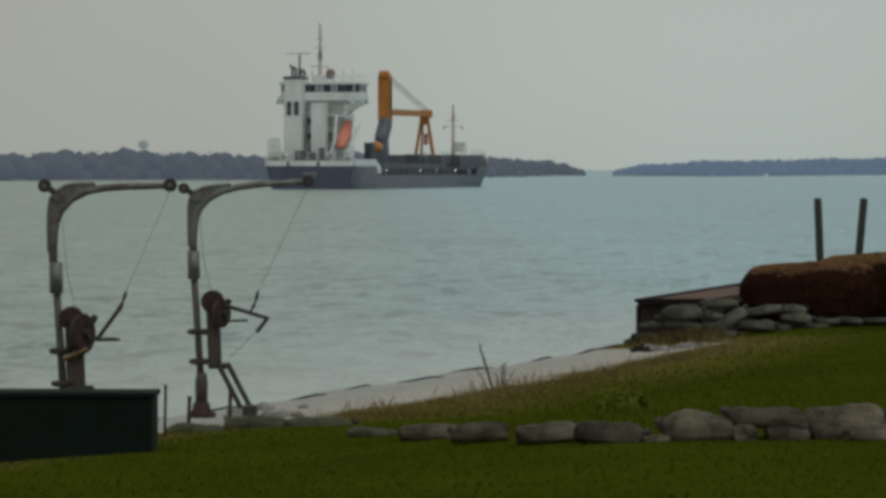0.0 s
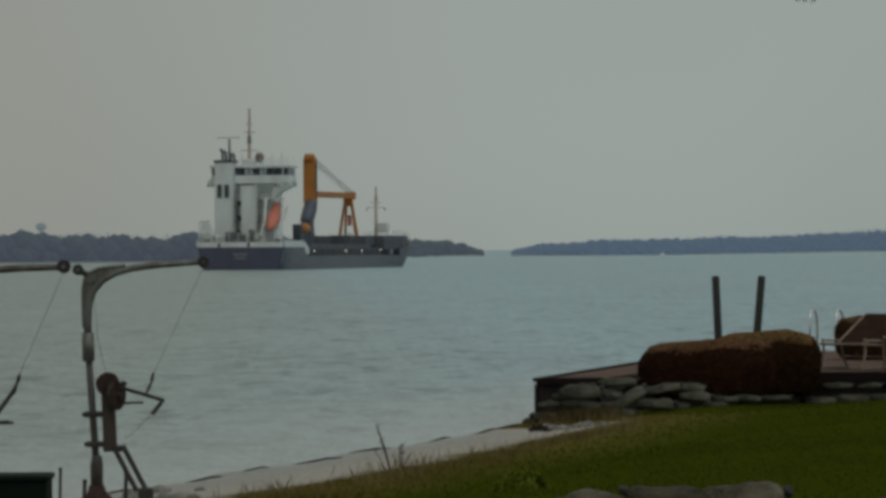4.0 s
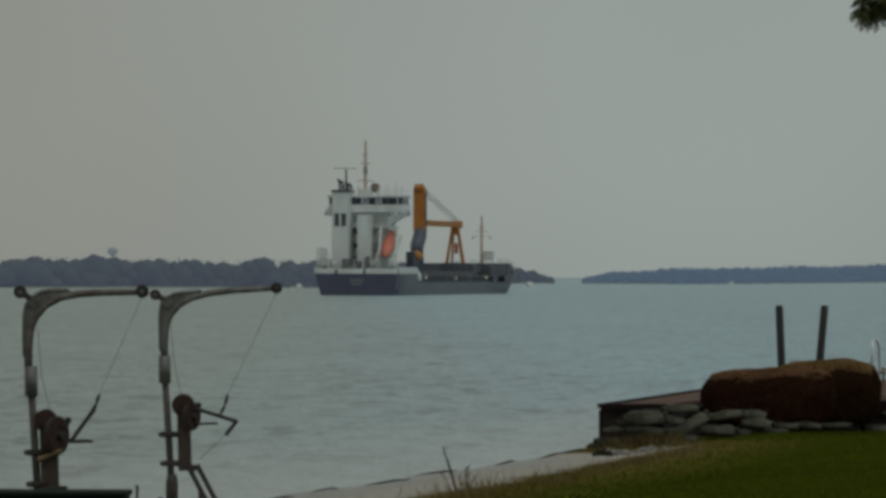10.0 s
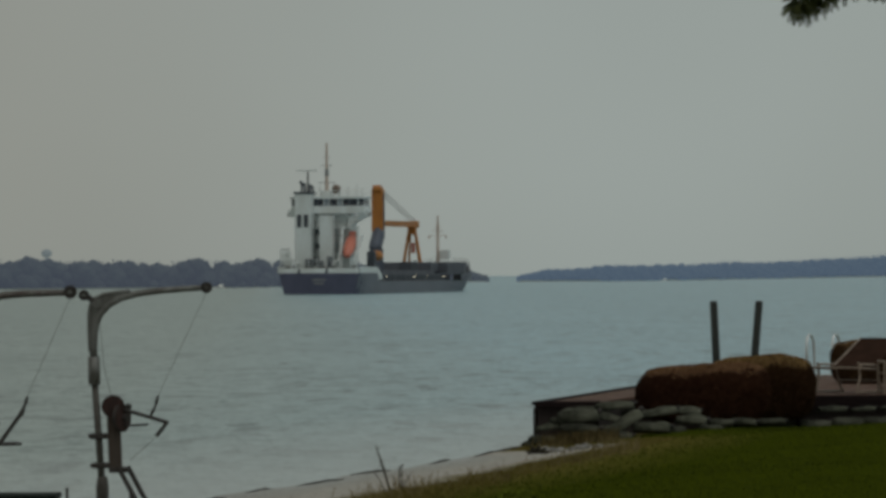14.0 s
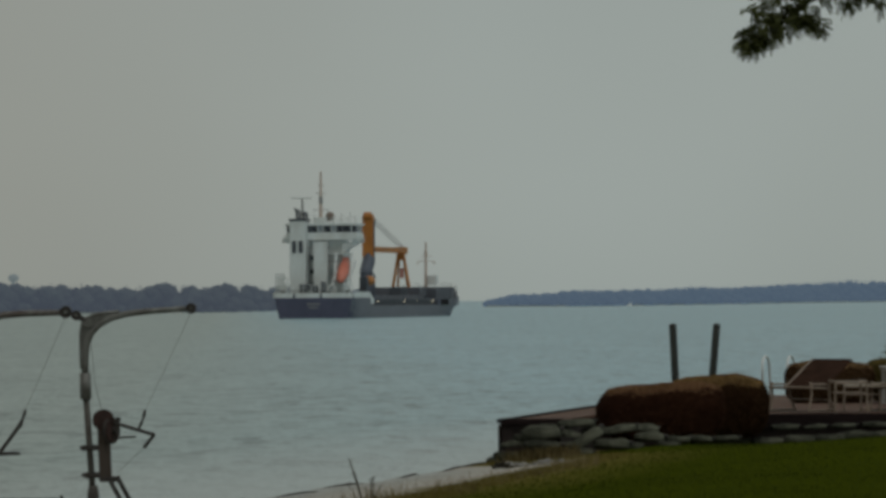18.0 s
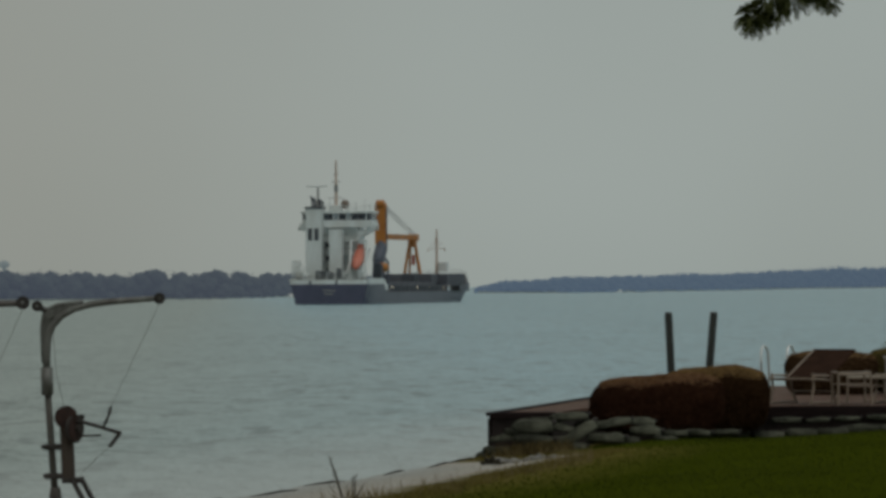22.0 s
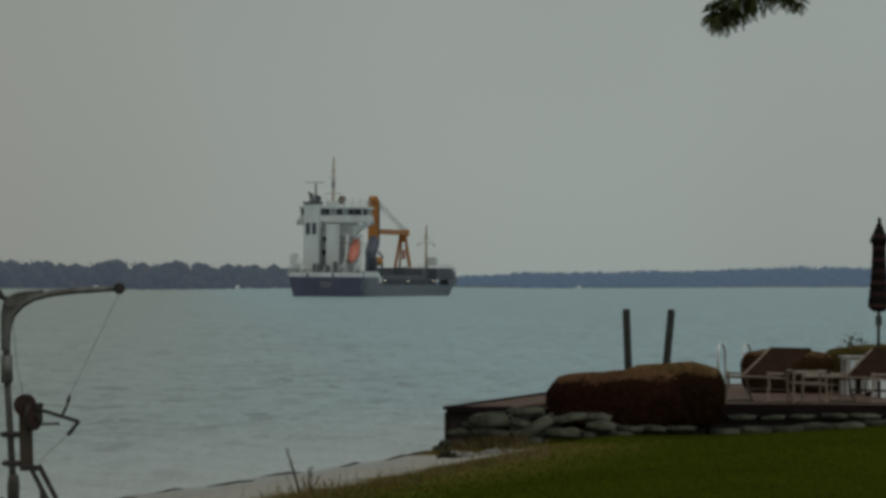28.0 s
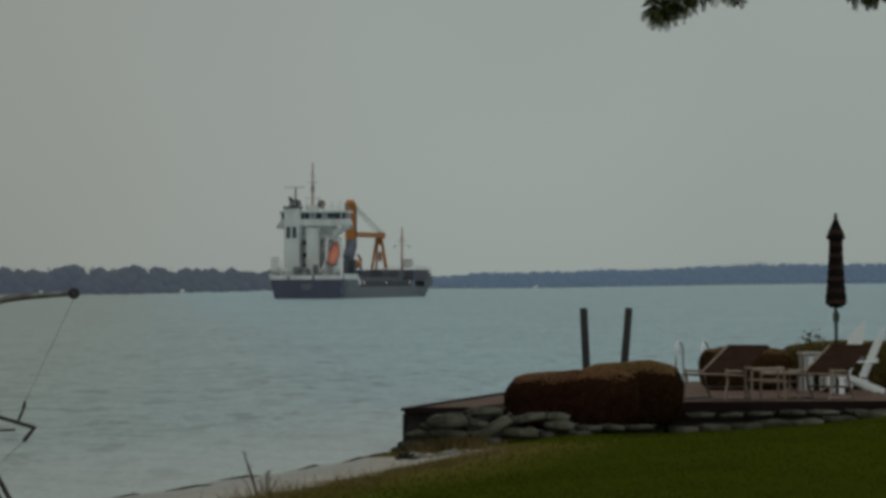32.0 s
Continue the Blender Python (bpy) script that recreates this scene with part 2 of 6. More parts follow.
def water_mat():
    """Grey-green river water: wind ripples at three sizes, and broad streaks of rougher and smoother water; their light
    and dark is painted in.
    """
    m = bpy.data.materials.new("river_water")
    m.use_nodes = True
    n, l = m.node_tree.nodes, m.node_tree.links
    b, tc = n["Principled BSDF"], n.new("ShaderNodeTexCoord")
    total, outs = None, []
    for s, st, wgt in ((0.09, (1, 0.6, 1), 1.2), (0.9, (1.6, 0.5, 1), 0.7), (3.2, (1.5, 0.6, 1), 0.5)):
        mp, no, mu = n.new("ShaderNodeMapping"), n.new("ShaderNodeTexNoise"), n.new("ShaderNodeMath")
        mp.inputs["Scale"].default_value = st
        no.inputs["Scale"].default_value, no.inputs["Detail"].default_value = s, 6
        no.inputs["Roughness"].default_value = 0.6
        l.new(tc.outputs["Object"], mp.inputs["Vector"])
        l.new(mp.outputs["Vector"], no.inputs["Vector"])
        mu.operation = "MULTIPLY_ADD"
        mu.inputs[1].default_value = wgt
        l.new(no.outputs["Fac"], mu.inputs[0])
        if total:
            l.new(total, mu.inputs[2])
        total = mu.outputs[0]
        outs.append(no.outputs["Fac"])
    bp = n.new("ShaderNodeBump")
    bp.inputs["Strength"].default_value, bp.inputs["Distance"].default_value = 1.0, 0.25
    l.new(total, bp.inputs["Height"])
    l.new(bp.outputs["Normal"], b.inputs["Normal"])
    mix = n.new("ShaderNodeMath")
    mix.operation = "MULTIPLY_ADD"
    mix.inputs[1].default_value = 0.4
    l.new(outs[1], mix.inputs[0])
    hf = n.new("ShaderNodeMath")
    hf.operation = "MULTIPLY"
    hf.inputs[1].default_value = 0.15
    l.new(outs[0], hf.inputs[0])
    l.new(hf.outputs[0], mix.inputs[2])
    fine = n.new("ShaderNodeMath")
    fine.operation, fine.inputs[1].default_value = "MULTIPLY_ADD", 0.45
    l.new(outs[2], fine.inputs[0])
    l.new(mix.outputs[0], fine.inputs[2])
    # light and dark of the ripples, put into the base colour
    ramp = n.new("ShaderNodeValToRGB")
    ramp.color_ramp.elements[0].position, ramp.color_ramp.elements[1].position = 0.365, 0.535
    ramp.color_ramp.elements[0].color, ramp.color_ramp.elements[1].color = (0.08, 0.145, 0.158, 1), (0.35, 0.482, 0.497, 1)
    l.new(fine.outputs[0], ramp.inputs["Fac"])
    # shade of the troughs between the wavelets, painted into the water colour
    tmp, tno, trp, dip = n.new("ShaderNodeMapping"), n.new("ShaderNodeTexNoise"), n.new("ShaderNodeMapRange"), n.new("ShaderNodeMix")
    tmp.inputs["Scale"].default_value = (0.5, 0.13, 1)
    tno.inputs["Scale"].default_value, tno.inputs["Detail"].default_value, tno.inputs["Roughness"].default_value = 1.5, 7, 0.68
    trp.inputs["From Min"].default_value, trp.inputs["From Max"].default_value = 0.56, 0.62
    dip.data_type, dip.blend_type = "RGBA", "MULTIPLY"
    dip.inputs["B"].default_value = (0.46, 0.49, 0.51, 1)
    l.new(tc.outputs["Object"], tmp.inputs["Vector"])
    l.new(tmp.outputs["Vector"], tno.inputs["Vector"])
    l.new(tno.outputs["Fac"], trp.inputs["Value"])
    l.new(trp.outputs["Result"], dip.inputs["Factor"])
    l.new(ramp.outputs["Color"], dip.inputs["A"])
    # water browner and darker leftwards, bluer right: vignette and sky tone painted in
    geo, sep, far, side_tint = n.new("ShaderNodeNewGeometry"), n.new("ShaderNodeVectorMath"), n.new("ShaderNodeMapRange"), n.new("ShaderNodeMix")
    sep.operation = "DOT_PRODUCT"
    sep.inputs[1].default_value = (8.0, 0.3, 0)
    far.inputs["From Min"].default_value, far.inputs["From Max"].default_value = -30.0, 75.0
    side_tint.data_type, side_tint.blend_type = "RGBA", "MULTIPLY"
    side_tint.inputs["Factor"].default_value = 1.0
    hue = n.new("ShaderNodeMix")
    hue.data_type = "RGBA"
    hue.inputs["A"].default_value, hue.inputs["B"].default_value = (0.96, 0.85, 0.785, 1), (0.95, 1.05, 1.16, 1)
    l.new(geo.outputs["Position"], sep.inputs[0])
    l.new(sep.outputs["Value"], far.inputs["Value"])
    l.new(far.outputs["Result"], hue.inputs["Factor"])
    l.new(dip.outputs["Result"], side_tint.inputs["A"])
    l.new(hue.outputs["Result"], side_tint.inputs["B"])
    sh, shr, shm = n.new("ShaderNodeVectorMath"), n.new("ShaderNodeMapRange"), n.new("ShaderNodeMix")
    sh.operation = "DOT_PRODUCT"
    sh.inputs[1].default_value = (0.9605, -0.2782, 0)
    shr.inputs["From Min"].default_value, shr.inputs["From Max"].default_value = -24.5, -17.0
    shm.data_type = "RGBA"
    shm.inputs["B"].default_value = (0.5, 0.53, 0.52, 1)
    shw = n.new("ShaderNodeMath")
    shw.operation, shw.inputs[1].default_value = "MULTIPLY", 0.65
    l.new(geo.outputs["Position"], sh.inputs[0])
    l.new(sh.outputs["Value"], shr.inputs["Value"])
    l.new(shr.outputs["Result"], shw.inputs[0])
    l.new(shw.outputs[0], shm.inputs["Factor"])
    l.new(side_tint.outputs["Result"], shm.inputs["A"])
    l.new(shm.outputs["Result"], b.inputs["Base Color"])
    b.inputs["Roughness"].default_value, b.inputs["IOR"].default_value = 0.3, 1.33
    b.inputs["Specular Tint"].default_value = (0.76, 0.97, 1.0, 1)
    return m


# ---- mesh helpers ----
def part(name, bm, material, parent=None, label="", smooth=False):
    me = bpy.data.meshes.new(name)
    bm.to_mesh(me)
    bm.free()
    me.materials.append(material)
    if smooth:
        me.polygons.foreach_set("use_smooth", [True] * len(me.polygons))
    ob = new(name, me)
    ob.parent = parent
    if label:
        ob["label"] = label
    return ob


def soup(name, verts, faces, material, parent=None, label="", smooth=False):
    me = bpy.data.meshes.new(name)
    me.from_pydata([tuple(v) for v in verts], [], [tuple(f) for f in faces])
    me.materials.append(material)
    if smooth:
        me.polygons.foreach_set("use_smooth", [True] * len(me.polygons))
    ob = new(name, me)
    ob.parent = parent
    if label:
        ob["label"] = label
    return ob


def thing(name, m, label, category, group="", kind=""):
    ob = new(name)
    ob.empty_display_size = 0.1
    ob.matrix_basis = m
    return tagged(ob, label, category, group, kind)


def box(bm, c, s, rot=None, bev=0.0):
    m = Matrix.Translation(c) @ (rot or Matrix()) @ Matrix.Diagonal((*s, 1))
    vs = bmesh.ops.create_cube(bm, size=1, matrix=m)["verts"]
    if bev:
        es = list({e for v in vs for e in v.link_edges})
        bmesh.ops.bevel(bm, geom=es, offset=bev, segments=2, affect="EDGES", profile=0.6)
    return bm


def rod(bm, p, q, r, r2=None, n=10):
    p, q = Vector(p), Vector(q)
    d = q - p
    m = Matrix.Translation((p + q) / 2) @ d.to_track_quat("Z", "Y").to_matrix().to_4x4()
    bmesh.ops.create_cone(bm, cap_ends=True, segments=n, radius1=r, radius2=r if r2 is None else r2, depth=d.length, matrix=m)
    return bm


def ball(bm, c, s, u=12, v=8, rot=None):
    m = Matrix.Translation(c) @ (rot or Matrix()) @ Matrix.Diagonal((*s, 1))
    bmesh.ops.create_uvsphere(bm, u_segments=u, v_segments=v, radius=1, matrix=m)
    return bm


def tube(bm, pts, r, n=8):
    """A bent pipe through pts; r is one radius or one for each point."""
    pts = [Vector(p) for p in pts]
    rs = r if isinstance(r, (list, tuple)) else [r] * len(pts)
    rings = []
    side = None
    for i, p in enumerate(pts):
        d = (pts[min(i + 1, len(pts) - 1)] - pts[max(i - 1, 0)]).normalized()
        if side is None:
            side = d.orthogonal().normalized()
        side = (side - d * side.dot(d)).normalized()
        up = d.cross(side)
        rings.append([bm.verts.new(p + (side * math.cos(k * math.tau / n) + up * math.sin(k * math.tau / n)) * rs[i]) for k in range(n)])
    for a, b in zip(rings, rings[1:]):
        for k in range(n):
            bm.faces.new((a[k], a[(k + 1) % n], b[(k + 1) % n], b[k]))
    bm.faces.new(rings[0][::-1])
    bm.faces.new(rings[-1])
    return bm


def lathe(bm, prof, n=16, c=(0, 0, 0)):
    rings = [[bm.verts.new((c[0] + r * math.cos(k * math.tau / n), c[1] + r * math.sin(k * math.tau / n), c[2] + z)) for k in range(n)] for r, z in prof]
    for a, b in zip(rings, rings[1:]):
        for k in range(n):
            bm.faces.new((a[k], a[(k + 1) % n], b[(k + 1) % n], b[k]))
    bm.faces.new(rings[0][::-1])
    bm.faces.new(rings[-1])
    return bm


def prism(bm, poly, axis, lo, hi):
    """The outline poly (2D) drawn out along axis x, y or z from lo to hi."""
    def at(p, h):
        return {"x": (h, p[0], p[1]), "y": (p[0], h, p[1]), "z": (p[0], p[1], h)}[axis]
    a = [bm.verts.new(at(p, lo)) for p in poly]
    b = [bm.verts.new(at(p, hi)) for p in poly]
    k = len(poly)
    for i in range(k):
        bm.faces.new((a[i], a[(i + 1) % k], b[(i + 1) % k], b[i]))
    bm.faces.new(a[::-1])
    bm.faces.new(b)
    bmesh.ops.recalc_face_normals(bm, faces=bm.faces[:])
    return bm


def B():
    return bmesh.new()


# ---- ground and water ----
SHORE, INL = Vector((1.64, 67.3)), Vector((0.9605, -0.2782))


def step(x, a, b):
    k = min(1, max(0, (x - a) / (b - a)))
    return k * k * (3 - 2 * k)


def inland(x, y):
    wob = 0.14 * noise.noise((x * 0.35, y * 0.22, 3.1)) + 0.1 * noise.noise((x * 1.1, y * 0.7, 8.0))
    return (x - SHORE.x) * INL.x + (y - SHORE.y) * INL.y + wob


def turf(x, y):
    """How far up the beach a place lies; near the dock the grass comes down to the water."""
    return inland(x, y) + 2.8 * step(y, 60.8, 65.0) + 2.2 * step(y, 43.2, 41.6)


def gz(x, y):
    """Height of the land over the river."""
    d = inland(x, y) - 0.25
    if d < 0:
        z = max(-1.5, 0.12 * d)
    else:
        z = 0.07 * min(d, 3) + 0.29 * step(d, 3, 9) + 0.12 * step(d, 9, 20)
    z -= 0.15 * step(y, 61, 67.5) * step(x, 4.0, 6.5) * step(x, 12.0, 8.6)
    z += 0.12 * step(y, 50, 63) * step(d, 0.6, 4) + 0.02 * noise.noise((x * 0.4, y * 0.4, 0))
    return z


def build_ground():
    xs = np.concatenate([np.linspace(-60, -8, 14)[:-1], np.linspace(-8, 14, 150), np.linspace(14, 70, 14)[1:]])
    ys = np.concatenate([np.linspace(-40, 24, 17)[:-1], np.linspace(24, 72, 260), np.linspace(72, 130, 16)[1:]])
    vs = [(x, y, gz(x, y)) for y in ys for x in xs]
    w = len(xs)
    fs = [(j * w + i, j * w + i + 1, (j + 1) * w + i + 1, (j + 1) * w + i) for j in range(len(ys) - 1) for i in range(w - 1)]
    g = soup("ground", vs, fs, ground_mat(), smooth=True)
    at = g.data.attributes.new("inland", "FLOAT", "POINT")
    at.data.foreach_set("value", [max(-5, min(30, turf(x, y))) for y in ys for x in xs])
    tagged(g, "green lawn sloping to a sandy river beach", "lawn", kind="structure")


def build_water():
    n = 40
    xs = np.linspace(-2600, 2600, n)
    ys = np.linspace(20, 4950, n)
    vs = [(x, y, 0) for y in ys for x in xs]
    fs = [(j * n + i, j * n + i + 1, (j + 1) * n + i + 1, (j + 1) * n + i) for j in range(n - 1) for i in range(n - 1)]
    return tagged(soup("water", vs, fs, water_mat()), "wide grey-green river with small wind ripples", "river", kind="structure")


build_ground()
water = build_water()
# the river bed, which carries the water out to the horizon
bed = soup("river_bed", [(-2700, 15, -1.6), (2700, 15, -1.6), (2700, 4980, -1.6), (-2700, 4980, -1.6)], [(0, 1, 2, 3)], mat("mud", (0.1, 0.09, 0.07), scale=0.2, bscale=3))
tagged(bed, "muddy river bed under the water", "river bed", kind="structure")

# ---- far shores ----
def clump_unit(sub, rough, seed):
    bm = B()
    bmesh.ops.create_icosphere(bm, subdivisions=sub, radius=1)
    for v in bm.verts:
        v.co *= 1 + rough * noise.noise(v.co * 1.7 + Vector((seed, 0, 0))) + 0.5 * rough * noise.noise(v.co * 4.5 + Vector((0, seed, 0)))
    bm.verts.ensure_lookup_table()
    vs = np.array([v.co[:] for v in bm.verts])
    fs = np.array([[v.index for v in f.verts] for f in bm.faces])
    bm.free()
    return vs, fs


def far_woods(name, spots, material, label):
    """Crowns of many lumps and loose leaf clumps over hidden trunks; spots: x, y, height, width."""
    rng = np.random.default_rng(5)
    units = [clump_unit(2, 0.35, s) for s in (1.0, 7.0, 13.0)]
    V, F, base = [], [], 0
    for x, y, h, w in spots:
        for k in range(9):
            vs, fs = units[rng.integers(3)]
            s = w * rng.uniform(0.22, 0.42)
            hz = rng.uniform(0.1, 0.82) * h
            c = np.array([x + rng.normal(0, w * 0.28), y + rng.normal(0, w * 0.3), min(hz, h - s * 0.7)])
            V.append(vs * np.array([s, s, s * rng.uniform(0.7, 1.0)]) + c)
            F.append(fs + base)
            base += len(vs)
        m = 60
        c = np.stack([x + rng.normal(0, w * 0.33, m), y + rng.normal(0, w * 0.3, m) - 0.2 * w, rng.uniform(0.1, 1.02, m) * h], 1)
        c[:, 2] = np.minimum(c[:, 2], h * (1.05 - 0.5 * ((c[:, 0] - x) / w) ** 2))
        q = rng.normal(0, 0.045 * w, (m, 3, 3)) + c[:, None, :]
        V.append(q.reshape(-1, 3))
        F.append(np.arange(3 * m).reshape(m, 3) + base)
        base += 3 * m
    tagged(soup(name, np.concatenate(V), np.concatenate(F), material), label, "woods", kind="stuff")


def hazy(name, c1, c2, haze_glow):
    """Distant woods or tower; a mile or two of haze is painted as glow."""
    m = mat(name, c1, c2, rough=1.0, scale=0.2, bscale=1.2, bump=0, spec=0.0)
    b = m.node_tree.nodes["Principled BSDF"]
    b.inputs["Emission Color"].default_value, b.inputs["Emission Strength"].default_value = (*haze_glow, 1), 1.0
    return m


def far_land():
    rng = random.Random(3)
    # the last colour of each is the haze, which glows from the leaves
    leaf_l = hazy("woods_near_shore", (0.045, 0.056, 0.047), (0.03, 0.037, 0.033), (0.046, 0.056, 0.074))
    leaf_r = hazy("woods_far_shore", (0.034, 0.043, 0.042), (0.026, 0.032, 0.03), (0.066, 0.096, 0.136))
    bank = mat("far_bank", (0.26, 0.3, 0.3), (0.17, 0.2, 0.2), scale=0.1, bscale=0.6, bump=0)
    # the island shore comes nearer to the left; u is the bearing in metres at one kilometre
    def isle_y(u):
        return 20512 / (14.0 + 8.8 * step(u, 13, -60) ** 0.8 + 1.5 * step(u, -50, -160))

    spots = []
    for row in range(3):
        u = -160.0
        while u < 12.6 - 0.3 * row:
            y = isle_y(u) + 6 * row
            h = 5.9 + 1.0 * noise.noise((u * 0.09, row, 0)) + rng.uniform(-0.9, 0.5) - 0.25 * (2 - row)
            h *= (0.45 + 0.55 * step(u, 13, 6)) * (0.86 + 0.14 * step(u, 2, -14))
            spots.append((u * y / 1000, y, h, rng.uniform(3.8, 5.6)))
            u += rng.uniform(2.4, 4.2) * 1000 / y
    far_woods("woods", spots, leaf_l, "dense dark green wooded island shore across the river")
    v = []
    for k in range(15):
        u = -165 + k * 12.75
        for dy, z in ((-7, 0.0), (-3, 0.3), (60, 0.4)):
            v.append((u * (isle_y(u) + dy) / 1000, isle_y(u) + dy, z))
    f = [(3 * k + q, 3 * k + 3 + q, 3 * k + 4 + q, 3 * k + 1 + q) for k in range(14) for q in (0, 1)]
    tagged(soup("ground_island", v, f, bank), "low bank under the island woods", "river bank", kind="structure")
    # the mainland shore runs off at a slant; u is the bearing in metres at one kilometre
    def main_y(u):
        return 20512 / (14.3 - 5.3 * step(u, 36, 124) - 1.0 * step(u, 110, 165))

    spots = []
    for row in range(3):
        u = 22.6 + 0.6 * row
        while u < 165:
            y = main_y(u) + 8 * row
            hk = 1.5 + 1.3 * step(u, 22, 30) + 0.85 * step(u, 30, 46) + 0.35 * step(u, 46, 74) + 1.0 * step(u, 74, 110)
            hk += 0.12 * noise.noise((u * 0.16, row, 5)) + rng.uniform(-0.25, 0.08)
            hk += 0.35 * math.exp(-((u - 44) / 2.6) ** 2) + 0.4 * math.exp(-((u - 71) / 2.4) ** 2) + 0.45 * math.exp(-((u - 108) / 2.8) ** 2)
            spots.append((u * y / 1000, y, hk * y / 1000, rng.uniform(4.2, 6) * y / 2200))
            u += rng.uniform(0.8, 1.3)
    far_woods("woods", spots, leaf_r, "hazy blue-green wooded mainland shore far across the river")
    v = []
    for k in range(9):
        u = 21.8 + k * 18
        for dy, z in ((-8, 0.0), (-3, 0.5), (70, 0.7)):
            v.append((u * (main_y(u) + dy) / 1000, main_y(u) + dy, z))
    f = [(3 * k + q, 3 * k + 3 + q, 3 * k + 4 + q, 3 * k + 1 + q) for k in range(8) for q in (0, 1)]
    tagged(soup("ground_mainland", v, f, bank), "low bank under the mainland woods", "river bank", kind="structure")
    # water tower behind the island
    tw = thing("water_tower", pose(-362, 4000, 0), "pale grey municipal water tower behind the far woods", "water tower")
    # steel with the distance haze added as a glow
    steel = hazy("hazy_tower_steel", (0.12, 0.13, 0.13), (0.1, 0.11, 0.11), (0.1, 0.122, 0.128))
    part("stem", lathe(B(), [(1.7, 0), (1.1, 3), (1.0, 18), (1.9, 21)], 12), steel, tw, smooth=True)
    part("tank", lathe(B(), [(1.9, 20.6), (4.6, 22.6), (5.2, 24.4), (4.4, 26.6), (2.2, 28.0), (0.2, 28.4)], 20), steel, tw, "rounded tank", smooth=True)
    wh = mat("boat_white", (0.9, 0.9, 0.88), (0.84, 0.84, 0.82), rough=0.3)
    boats = []
    for nm in range(4):
        bt = thing("motorboat", pose(0, 0, 0), "small white open motorboat on the river", "boat", group="small boats")
        bm = B()
        prism(bm, [(-0.7, 0.0), (0.7, 0.0), (0.95, 0.6), (-0.95, 0.6)], "y", -2.2, 1.4)
        part("hull", bm, wh, bt)
        part("bow", prism(B(), [(-0.95, 1.4), (0.95, 1.4), (0.5, 2.4), (0, 2.9), (-0.5, 2.4)], "z", 0.05, 0.62), wh, bt)
        part("console", box(B(), (0, -0.2, 1.1), (1.3, 1.4, 1.1), bev=0.08), wh, bt, "white console")
        part("outboard_motor", box(B(), (0, -2.35, 0.6), (0.35, 0.35, 0.8), bev=0.08), mat("motor_black", (0.03, 0.03, 0.03)), bt)
        boats.append(bt)
    return boats


boats = far_land()

